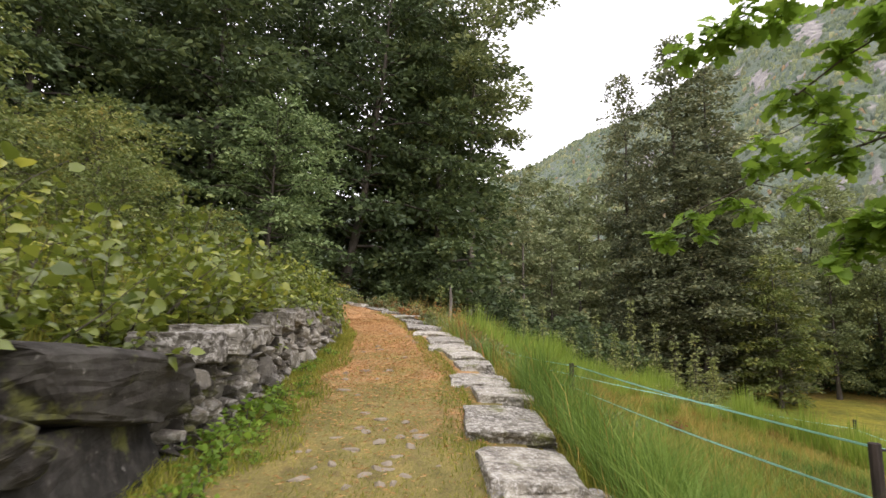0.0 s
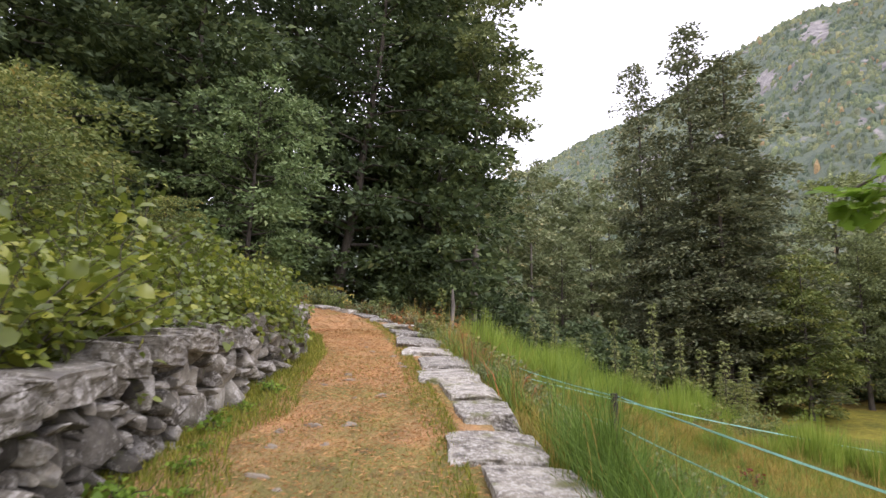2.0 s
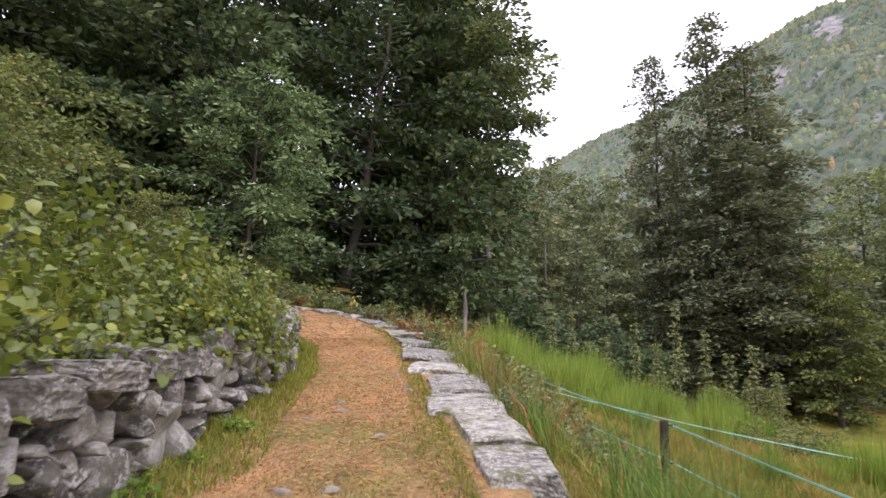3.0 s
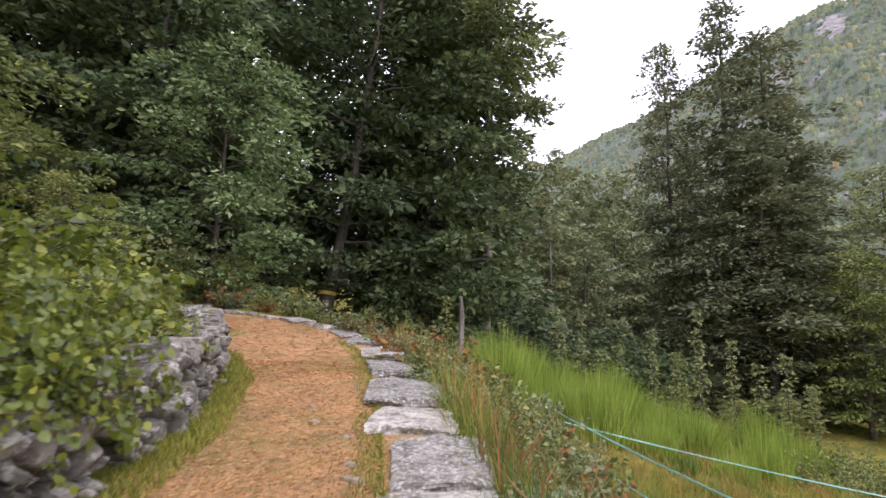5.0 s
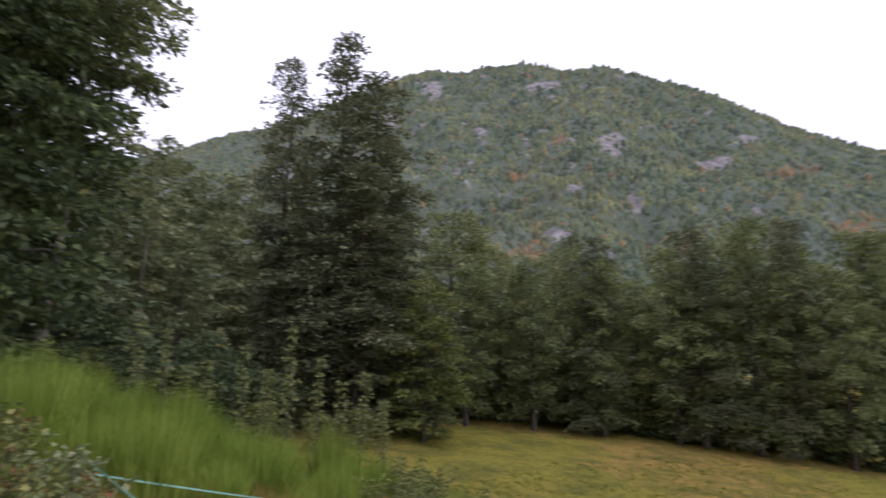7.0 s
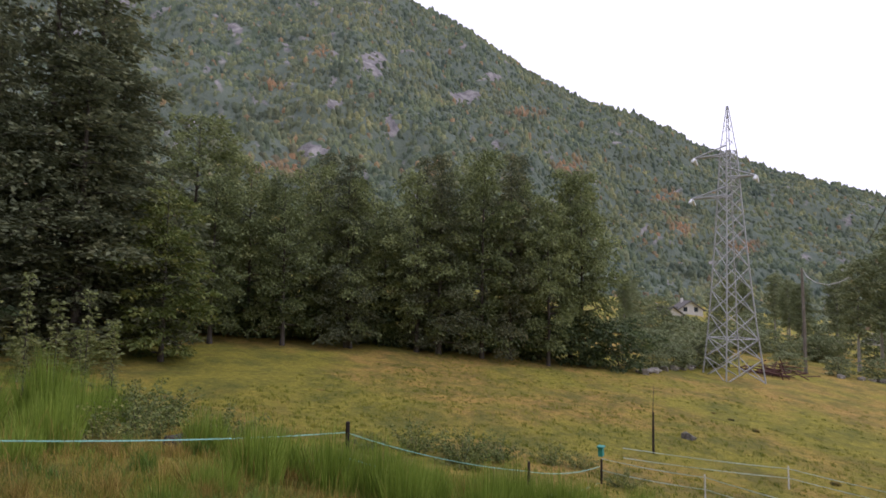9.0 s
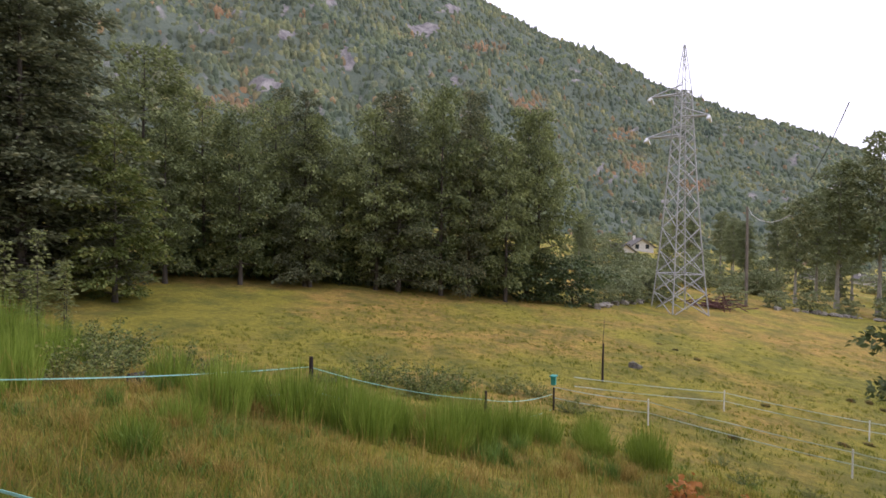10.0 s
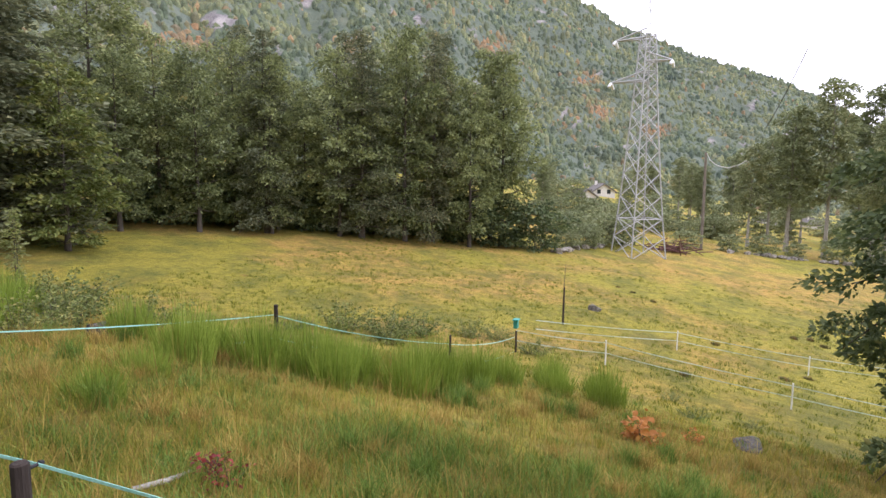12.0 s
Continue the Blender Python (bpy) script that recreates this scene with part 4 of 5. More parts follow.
random.setstate(kept_state)
far_parts = []  # the small stones of the far end
for c in range(5):
    y = 15.6
    while y < 18.7:
        length = random.uniform(0.2, 0.4)
        box = np.array([v.co[:] for v in random.choice(STONES).vertices]) * np.array([0.4, length * 1.05, 0.19])
        a = radians(heading_of(WALL_LINE, y))
        turned = np.stack([box[:, 0] * math.cos(a) - box[:, 1] * math.sin(a), box[:, 0] * math.sin(a) + box[:, 1] * math.cos(a), box[:, 2]], 1)
        tri = np.array([p.vertices[:] for p in STONES[0].polygons])
        far_parts.append((turned + np.array([float(along(WALL_LINE, y)) - 0.1, y, level(y) + 0.07 + 0.14 * c]), tri))
        y += length * 0.9
tagged(array_mesh("stones", *join_arrays(far_parts), STONE, wall), "", "", "", "stuff")

# retaining edge of the path with its capping slabs
edge = strip_solid("wall_retaining", np.arange(-4, 23.6, 0.3), lambda y: float(along(SLAB_LINE, y)) - 0.2, lambda y: float(along(SLAB_LINE, y)) + 0.3, lambda y: level(y) - 1.5, lambda y: level(y) - 0.04, STONE)
tagged(edge, "low granite retaining wall under the path's edge", "wall", "", "structure")
# the near slabs as they lie: start, end, inner and outer edge
SLAB_BEDS = [(3.72, 4.74, 0.36, 1.04), (5.02, 6.1, 0.3, 1.06), (6.36, 7.02, 0.46, 1.08), (7.1, 7.88, 0.17, 0.86), (8.12, 8.95, 0.26, 0.78), (9.0, 9.82, 0.12, 0.66), (9.93, 10.74, -0.2, 0.55), (10.85, 12.02, -0.24, 0.48), (12.14, 13.06, -0.55, 0.22), (13.22, 14.68, -0.8, 0.03), (14.95, 16.3, -1.05, -0.36), (16.42, 18.05, -1.4, -0.72)]


def lay_slab(k, x, y, wide, length, turn):
    m = pose(x, y, level(y) - 0.055 + random.uniform(-0.01, 0.025), 5.5 + random.uniform(-2, 2), random.uniform(-3, 3), turn)
    piece("slab", SLABS[k % 10], edge, m @ Matrix.Diagonal((wide * 1.04, length * 1.12, 0.21, 1)))


for k, (y0, y1, x0, x1) in enumerate(SLAB_BEDS):
    lay_slab(k, (x0 + x1) / 2, (y0 + y1) / 2, x1 - x0, y1 - y0, 0.7 * heading_of(SLAB_LINE, y0) + random.uniform(-5, 5))
for y, stop in ((-1.5, 3.6), (18.15, 24.2)):
    while y < stop:
        heading = heading_of(SLAB_LINE, y)
        length = random.uniform(0.6, 1.05) if stop < 4 else random.uniform(0.8, 1.35)
        step = length * math.cos(radians(heading))
        k += 1
        lay_slab(k, float(along(SLAB_LINE, y + step / 2)), y + step / 2, random.uniform(0.6, 0.75) if stop < 4 else random.uniform(0.5, 0.62), length, heading + random.uniform(-7, 7))
        y += step + 0.06

# cobbles showing through the path
cobble_bed = bpy.data.objects["path"]
for k in range(70):
    if k < 48:
        x, y = random.gauss(-0.45, 0.33), random.uniform(3.0, 5.8)
    else:
        x, y = random.gauss(-0.75, 0.4), random.uniform(6, 15)
    x = min(max(x, float(along(WALL_LINE, y)) + 0.5), float(along(SLAB_LINE, y)) - 0.5)
    a, b = random.uniform(0.1, 0.22), random.uniform(0.09, 0.16)
    piece("cobble", random.choice(COBBLES), cobble_bed, pose(x, y, level(y) - 0.02, random.uniform(-4, 4), random.uniform(-4, 4), random.uniform(0, 180)) @ Matrix.Diagonal((a, b, 0.09, 1)))


# ---- hazel scrub hanging over the wall ----
def scrub_parts(seed, height, radius, stems, leaves, leaf, fine=False):
    rng = np.random.default_rng(seed)
    woods, tips, dirs = [], [], []
    for i in range(stems):
        a, r = rng.uniform(0, 2 * np.pi), radius * math.sqrt(rng.uniform(0.02, 1))
        h = height * rng.uniform(0.4, 1.25) * (1.1 - 0.45 * r / radius)
        t = np.linspace(0, 1, 6)
        foot = np.array([math.cos(a), math.sin(a), 0]) * r * 0.35
        pts = foot + np.array([math.cos(a), math.sin(a), 0]) * (r * 0.9 * t ** 1.4)[:, None] + np.array([0, 0, 1.0]) * (h * (t - 0.18 * t ** 3))[:, None]
        pts[1:] += rng.normal(0, 0.025, (5, 3))
        woods.append(tube_arrays(pts, np.linspace(0.009, 0.0025, 6), 4))
        for u in rng.uniform(0.2, 1.0, leaves // stems):
            tips.append([np.interp(u, t, pts[:, q]) for q in range(3)])
            b = rng.uniform(0, 2 * np.pi)
            dirs.append((math.cos(b), math.sin(b), rng.uniform(-0.5, 0.35)))
    tips, dirs = np.array(tips), np.array(dirs)
    tips = tips + dirs * rng.uniform(0.01, 0.12, (len(tips), 1))
    if fine:
        return join_arrays(woods), leaf_arrays(rng, tips, dirs, leaf, 0.7)
    return join_arrays(woods), broad_leaf_arrays(rng, tips, dirs, leaf)


def scrub(name, m, label, leaf_mat, category, group, **shape):
    wood, leaves = scrub_parts(**shape)
    t = thing(name, m, label, category, group)
    tagged(array_mesh("stem", *wood, BARK, t, "", True), kind="stuff")
    array_mesh("foliage", *leaves, leaf_mat, t)
    return t


hazel_scrub = [scrub("hazel_scrub", stand(-2.75, 3.4), "leafy green and yellow hazel scrub overhanging the stone wall", LEAF_HAZEL, "bush", "scrub above the stone wall", seed=31 + k, height=1.35, radius=0.95, stems=20, leaves=520, leaf=0.115) for k in range(3)]
hazel_scrub[1].matrix_basis, hazel_scrub[2].matrix_basis = stand(-2.8, 4.9, 50), stand(-2.75, 6.4, 100)
n = 0
for y in np.arange(1.9, 18.5, 1.35):
    x0 = float(along(WALL_LINE, y))
    for off, size in ((-0.75 if y < 8.6 else -0.95, 0.85), (-2.1, 1.1), (-3.6, 1.5)):
        n += 1
        if y > 13.5 and off > -1:
            size *= 0.8
        copy_thing(hazel_scrub[n % 3], stand(x0 + off + random.uniform(-0.2, 0.2), y + random.uniform(-0.3, 0.3), random.uniform(0, 360), size * random.uniform(0.6, 1.25)))
for k, y in enumerate((6.4, 7.1, 8.0, 8.6, 9.5, 9.9, 10.4, 11.4, 12.4)):  # boughs leaning out over the wall's top
    copy_thing(hazel_scrub[k % 3], pose(float(along(WALL_LINE, y)) - 0.55, y, level(y) + 0.66, 10 * (k % 3) - 10, 18 + 6 * (k % 3), 0) @ pose(0, 0, 0, 0, 0, 83 * k) @ Matrix.Diagonal((0.66, 0.66, 0.5 + 0.08 * (k % 3), 1)))
for k, y in enumerate((10.0, 10.3, 10.6, 10.9)):  # and hanging down its face
    copy_thing(hazel_scrub[k % 3], pose(float(along(WALL_LINE, y)) - 0.28, y, level(y) + 0.72, 0, 62 + 9 * (k % 2), 0) @ pose(0, 0, 0, 0, 0, 59 * k) @ Matrix.Diagonal((0.6, 0.6, 0.5, 1)))
foot_herb = scrub("nettle_plant", pose(-1.72, 5.3, level(5.3)), "small green leafy herb at the foot of the wall", LEAF_BRIGHT, "plant", "herbs at the wall's foot", seed=36, height=0.4, radius=0.3, stems=10, leaves=130, leaf=0.07)
for x, y, sz in ((-1.7, 6.2, 0.7), (-1.62, 4.4, 0.9), (-1.75, 7.7, 0.6), (-1.7, 9.2, 0.5), (-1.55, 4.0, 0.55), (-1.45, 4.75, 0.4), (-1.6, 5.0, 0.6), (-1.35, 5.3, 0.3), (-1.5, 5.7, 0.45), (-1.62, 5.9, 0.5), (-1.4, 6.4, 0.3), (-1.6, 6.8, 0.4), (-1.5, 3.5, 0.6), (-1.3, 4.3, 0.3), (-1.65, 7.2, 0.35), (-1.7, 8.4, 0.35)):
    copy_thing(foot_herb, pose(x, y, level(y), 0, 0, 97 * y) @ Matrix.Diagonal((sz, sz, sz, 1)))

# brambles and bracken down the edge of the path
bramble = [scrub("bramble_bush", stand(1.4, 11.3), "low bramble bush with green and rust-red leaves", (LEAF_RUST, LEAF_YELLOW, LEAF_VALLEY)[k], "bush", "brambles beside the path", seed=41 + k, height=1.3, radius=0.8, stems=22, leaves=900, leaf=0.11, fine=True) for k in range(3)]
bramble[0].matrix_basis, bramble[1].matrix_basis, bramble[2].matrix_basis = stand(-0.3, 17.0), stand(-1.0, 19.2, 30), stand(-2.0, 20.9, 60)
for k in range(135):
    y = random.uniform(9.6, 22.5)
    e = 0.5 + 2.3 * random.uniform(0, 1) ** 1.3
    size = (random.uniform(0.34, 0.5) if e < 0.85 else random.uniform(0.55, 0.85)) * (0.8 if y < 12.5 else 1.0)
    if y > 17:
        size *= 1.25
    copy_thing(bramble[k % 3], stand(float(along(SLAB_LINE, min(y, 22))) + e, y, random.uniform(0, 360), size))
for k in range(16):
    y = 19.5 + 0.33 * k
    copy_thing(bramble[k % 3], stand(float(along(SLAB_LINE, y)) + 0.9 + 0.5 * (k % 2), y + 0.3, 67 * k, 0.5 + 0.1 * (k % 4)))
for k in range(10):
    copy_thing(bramble[k % 3], stand(random.uniform(-2.5, 1), random.uniform(25.5, 30), random.uniform(0, 360), random.uniform(0.6, 1.1)))


# ---- broom ----
def broom_parts(seed, stems, height, radius):
    rng = np.random.default_rng(seed)
    a, r = rng.uniform(0, 2 * np.pi, stems), radius * np.sqrt(rng.uniform(0, 1, stems))
    foot = np.stack([np.cos(a) * r * 0.7, np.sin(a) * r * 0.7, np.zeros(stems)], 1)
    out = np.stack([np.cos(a), np.sin(a), np.zeros(stems)], 1)
    h = height * (rng.uniform(0.15, 1.15, stems) ** 0.8) * (1.05 - 0.35 * r / radius)
    lean = (0.05 + 0.3 * r / radius) * rng.uniform(-0.4, 1.3, stems)
    parts = []
    for lo, hi, w0, w1 in ((0, 0.5, 1.0, 0.8), (0.5, 1.0, 0.8, 0.2)):
        for q in range(1):
            p0 = foot + out * (lean * h * lo ** 1.6)[:, None] + np.array([0, 0, 1.0]) * (h * lo)[:, None]
            p1 = foot + out * (lean * h * hi ** 1.6)[:, None] + np.array([0, 0, 1.0]) * (h * hi)[:, None]
            b = rng.uniform(0, 2 * np.pi, stems)
            side = np.stack([np.cos(b), np.sin(b), np.zeros(stems)], 1) * 0.008
            v = np.stack([p0 - side * w0, p0 + side * w0, p1 + side * w1, p1 - side * w1], 1).reshape(-1, 3)
            parts.append((v, np.arange(stems * 4).reshape(-1, 4)))
    return join_arrays(parts)


def broom(m, seed):
    t = thing("broom_bush", m, "upright bright green broom bush of thin rods", "bush", "broom bushes by the fence")
    array_mesh("foliage", *broom_parts(seed, 900, 1.35, 0.8), LEAF_BROOM, t)
    return t


brooms = [broom(stand(9.8, 16.1), 51), broom(stand(11.4, 13.5), 52)]
BROOM_PLACES = [(5.7, 15.3, 0.7), (8.5, 16.7, 0.9), (10.6, 15.45, 1.05), (11.15, 14.75, 1.0), (7.0, 16.0, 0.7), (12.3, 13.3, 1.0), (14.2, 13.1, 0.9), (15.2, 12.7, 0.9), (15.9, 11.4, 0.95), (16.1, 10.1, 0.85), (9.8, 19.8, 0.9), (9.3, 17.1, 1.0), (13.4, 13.9, 0.9), (10.2, 14.6, 0.8), (16.9, 11.8, 0.8), (17.4, 10.5, 0.7)]
BROOM_PLACES += [(2.0, 19.4, 1.25), (1.2, 20.7, 1.35), (2.9, 18.9, 1.1), (0.6, 22.5, 1.4), (3.4, 22.4, 1.3), (4.4, 23.4, 1.3), (5.2, 22.6, 1.19), (6.2, 23.6, 1.3), (7.1, 24.4, 1.24), (8.7, 24.5, 1.19), (2.6, 24.5, 1.35), (1.8, 26, 1.41), (3.0, 26.5, 1.41), (4.8, 25.4, 1.3), (3.6, 20.6, 1.08), (5.4, 20.8, 1.08), (7.0, 21.6, 1.08), (8.4, 22.4, 1.08), (2.7, 21.4, 1.08), (1.2, 27.5, 1.51), (9.8, 23.8, 1.08), (6.4, 19.6, 0.86), (2.4, 28.5, 1.41), (4.0, 18.9, 0.8), (5.4, 18.6, 0.72), (3.2, 19.6, 0.88), (10.8, 25.5, 0.96), (6.0, 26.5, 1.12), (8.0, 27.0, 1.12), (4.2, 28.5, 1.2)]
for k, (x, y, size) in enumerate(BROOM_PLACES):
    copy_thing(brooms[k % 2], pose(x, y, float(land(x, y)) - 0.1, 0, 0, 61 * k) @ Matrix.Diagonal((size * (0.8 + 0.1 * (k % 4)), size, size * (0.68 + 0.14 * (k * 3 % 4)), 1)))

# leafy saplings standing before the clump
sapling_wood = dict(height=4.2, radius=0.24, crown_base=0.12, leaves=330, leaf=0.15, trunk_r=0.03, droop=0.0, shape="cone", limbs=34, spray=0.18)
sapling = tree("poplar_sapling", stand(16.9, 47), "slim young poplar with small grey-green leaves", LEAF_SAPLING, group="saplings in the rough grass", category="sapling", seed=61, **sapling_wood)
plant_copies(sapling, [(5.85, 34.2, 40, (0.9, 1.0)), (8.75, 33.4, 90, (0.9, 1.05)), (10.5, 32.7, 150, (1.0, 1.36)), (11.65, 32.3, 200, (0.9, 1.12)), (13.4, 31.5, 260, (1.1, 1.06)), (12.5, 31.9, 310, (1.2, 0.92)), (9.6, 33.0, 20, (1.1, 0.85)), (7.4, 33.8, 70, (1.1, 0.8)), (4.2, 30, 120, 0.9), (14.2, 31.2, 180, (1.2, 0.8)), (6.6, 34.0, 210, (1.2, 0.7))])
autumn_sapling = tree("hazel_sapling", stand(0.0, 21.5, 0, 0.62), "slim sapling with yellowing leaves among brambles", LEAF_YELLOW, group="saplings in the rough grass", category="sapling", seed=62, **sapling_wood)
plant_copies(autumn_sapling, [(9.2, 31.5, 80, 1.35), (13.9, 30.6, 130, 1.2), (1.4, 22.6, 220, 0.9), (12.9, 31.0, 20, 1.1)])
plant_copies(shrub, [(14.5, 38.5, 50, 0.35), (18.5, 41.5, 140, 0.4), (10.5, 36, 230, 0.35), (6.5, 38, 320, 0.45), (3.2, 36, 60, 0.4)])
tube("snag", [(0.34, 21.8, 1.0), (0.32, 21.8, 2.6), (0.35, 21.82, 3.5), (0.32, 21.8, 3.98)], [0.075, 0.07, 0.06, 0.03], BARK_MID, None, 8)
tagged(bpy.data.objects["snag"], "pale weathered dead tree stump among brambles", "stump")
tube("bare_trunk", [(6.2, 44.5, 0.3), (6.15, 44.5, 5.0), (6.1, 44.5, 10.0)], [0.13, 0.1, 0.07], BARK_MID, None, 8)
tagged(bpy.data.objects["bare_trunk"], "straight bare pale tree stem before dark trees", "tree trunk")

# ---- oak whose boughs reach over the path ----
oak = thing("oak_tree", stand(8.2, 0.3), "oak tree with lobed bright green leaves reaching over the meadow", "tree")
oak_inv = oak.matrix_basis.inverted()
BOUGHS = [
    [(8.2, 0.3, 3.4), (5.6, 2.7, 3.7), (3.93, 4.14, 3.3), (3.57, 4.71, 3.21), (3.13, 5.14, 3.12), (2.69, 5.53, 2.91), (2.36, 5.83, 2.69)],
    [(8.2, 0.3, 4.6), (5.4, 2.2, 4.4), (3.55, 3.57, 3.9), (3.42, 3.84, 3.88), (3.26, 4.14, 3.8), (3.02, 4.4, 3.6)],
    [(8.2, 0.3, 5.4), (5.6, 2.4, 5.2), (3.75, 3.73, 4.49), (3.23, 4.2, 4.61), (2.9, 4.59, 4.54), (2.62, 4.9, 4.49), (2.46, 5.06, 4.33)],
    [(8.2, 0.3, 2.6), (5.4, 2.5, 2.9), (3.65, 3.79, 2.65), (3.47, 4.25, 2.48), (3.26, 4.43, 2.35)],
    [(3.76, 4.41, 3.28), (3.56, 4.53, 3.37), (3.3, 4.77, 3.52), (3.16, 4.88, 3.45)],
]
o_rng = np.random.default_rng(71)
o_wood = [tube_arrays([(8.2, 0.3, -1.6), (8.15, 0.3, 1.5), (8.25, 0.35, 4.5), (8.1, 0.3, 8.0)], [0.34, 0.27, 0.2, 0.06], 10)]
o_tip, o_dir, o_boughs = [], [], []
for line in BOUGHS:
    pts = np.array(line)
    o_boughs.append([])
    o_boughs[-1].append(tube_arrays(pts, (np.array([0.04, 0.024, 0.013] + [0.008] * (len(pts) - 3)) if len(line) > 4 else np.linspace(0.009, 0.004, len(pts))), 6))
    for k in range(14 if len(line) > 4 else 4):
        u = o_rng.uniform(0.42, 1.0) if k else 1.0
        q = u * (len(pts) - 1)
        c = np.array([np.interp(q, range(len(pts)), pts[:, a]) for a in range(3)])
        if c[0] > 4.3 and k % 2:
            continue
        end = c + o_rng.normal(0, 1, 3) * np.array([0.14, 0.14, 0.1]) + np.array([0, 0, -0.03])
        o_boughs[-1].append(tube_arrays([c, (c + end) / 2 + np.array([0, 0, 0.03]), end], [0.006, 0.004, 0.003], 4))
        for j in range(17):
            b = o_rng.uniform(0, 2 * np.pi)
            o_tip.append(end + o_rng.normal(0, 0.045, 3))
            o_dir.append((math.cos(b), math.sin(b), o_rng.uniform(-0.7, 0.2)))
for k in range(900):
    a, r = o_rng.uniform(0, 2 * np.pi), 2.3 * math.sqrt(o_rng.uniform(0, 1))
    o_tip.append(np.array([8.4 + math.cos(a) * r, 0.0 + math.sin(a) * r, o_rng.uniform(4.6, 8.2)]))
    o_dir.append((math.cos(a), math.sin(a), -0.3))


def lobed_leaf_arrays(rng, pos, heading, size):
    """Oak leaves: a fan round a midrib with three lobes on each side."""
    n = len(pos)
    d = unit(heading + rng.normal(0, 0.25, (n, 3)))
    up = unit(np.array([0, 0, 1.0]) + rng.normal(0, 0.5, (n, 3)))
    side = unit(np.cross(d, up))
    nor = np.cross(side, d)
    s = (size * rng.uniform(0.7, 1.25, n))[:, None]
    outline = [(0.0, 0.02), (0.22, 0.15), (0.3, 0.1), (0.45, 0.25), (0.53, 0.15), (0.68, 0.3), (0.78, 0.17), (0.9, 0.16), (1.0, 0.0)]
    ring = [pos + d * s * t + side * s * w + nor * s * w * 0.25 - nor * s * 0.12 * t * t for t, w in outline]
    ring += [pos + d * s * t - side * s * w + nor * s * w * 0.25 - nor * s * 0.12 * t * t for t, w in outline[-2::-1]]
    mid = pos + d * s * 0.5 - nor * s * 0.03
    verts = np.stack([mid, *ring], 1).reshape(-1, 3)
    k = len(ring)
    i = np.arange(n)[:, None] * (k + 1)
    return verts, np.concatenate([i + np.array([[0, 1 + j, 1 + (j + 1) % k]]) for j in range(k)], 0)


def localise(arrays, inv):
    v, f = arrays
    r = np.array(inv)
    return v @ r[:3, :3].T + r[:3, 3], f


array_mesh("trunk", *localise(o_wood[0], oak_inv), BARK, oak, "", True)
for bough in o_boughs:
    array_mesh("bough", *localise(join_arrays(bough), oak_inv), BARK, oak, "", True)
array_mesh("foliage", *localise(lobed_leaf_arrays(o_rng, np.array(o_tip), np.array(o_dir), 0.185), oak_inv), LEAF_BRIGHT, oak)

# ---- fence of posts and turquoise tape ----
fence = thing("electric_fence", pose(0, 0, 0), "electric fence of dark posts with turquoise tape in rough grass", "fence")


def post(x, y, top, r, mat, name="post", label=""):
    z = float(land(x, y)) - 0.25
    bm = bmesh.new()
    bmesh.ops.create_cone(bm, cap_ends=True, segments=9, radius1=r, radius2=r * 0.92, depth=top - z)
    bmesh.ops.bevel(bm, geom=[e for e in bm.edges if abs(e.verts[0].co.z - e.verts[1].co.z) < 0.01 and e.verts[0].co.z > 0], offset=r * 0.2, segments=1, affect="EDGES")
    for v in bm.verts:
        v.co += noise.noise_vector(v.co * 7 + Vector((x, y, 0))) * r * 0.05
    bmesh.ops.translate(bm, verts=bm.verts, vec=(x, y, (top + z) / 2))
    return part(name, bm, mat, fence, label)


def tape(a, b, sag=0.04, mat=TAPE, wide=0.022):
    v, f = [], []
    a, b = Vector(a), Vector(b)
    n = 10
    for k in range(n + 1):
        p = a.lerp(b, k / n)
        p.z -= 4 * sag * (k / n) * (1 - k / n)
        tw = 0.5 * math.sin(k * 0.9 + a.x)
        o = Vector((math.sin(tw) * 0.3, math.sin(tw) * 0.3, math.cos(tw))) * wide / 2
        v += [p - o, p + o]
    for k in range(n):
        f.append((2 * k, 2 * k + 1, 2 * k + 3, 2 * k + 2))
    ob = mesh_object("tape", v, f, mat, fence)
    m = ob.modifiers.new("thick", "SOLIDIFY")
    m.thickness = 0.003
    return ob


def insulator(x, y, z, turn):
    bm = bmesh.new()
    bmesh.ops.create_cone(bm, cap_ends=True, segments=8, radius1=0.012, radius2=0.012, depth=0.07, matrix=pose(0.035, 0, 0, 0, 90, 0))
    bmesh.ops.create_cone(bm, cap_ends=True, segments=8, radius1=0.022, radius2=0.014, depth=0.025, matrix=pose(0.075, 0, 0, 0, 90, 0))
    bmesh.ops.transform(bm, matrix=pose(x, y, z, 0, 0, turn), verts=bm.verts)
    part("insulator", bm, PLASTIC_BLACK, fence, "black plastic insulator")


FENCE = [(3.72, 4.9, 0.72), (2.635, 11.67, 1.3), (1.79, 18.4, 1.68)]
for x, y, top in FENCE:
    post(x, y, top, 0.055, WOOD_POST)
    insulator(x + 0.05, y, top - 0.06, 0)
    insulator(x + 0.05, y, top - 0.5, 0)
for (ax, ay, az_), (bx, by, bz) in zip(FENCE, FENCE[1:]):
    for low in (0.06, 0.5):
        tape((ax + 0.1, ay, az_ - low), (bx + 0.1, by, bz - low))
PADDOCK = [(1.79, 18.4, 1.68), (12.1, 17.55, -0.17), (15.7, 14.4, -1.45), (22.0, 14.3, -2.8)]
for k, (x, y, top) in enumerate(PADDOCK[1:]):
    post(x, y, top, 0.055 if k == 0 else 0.04, WOOD_POST)
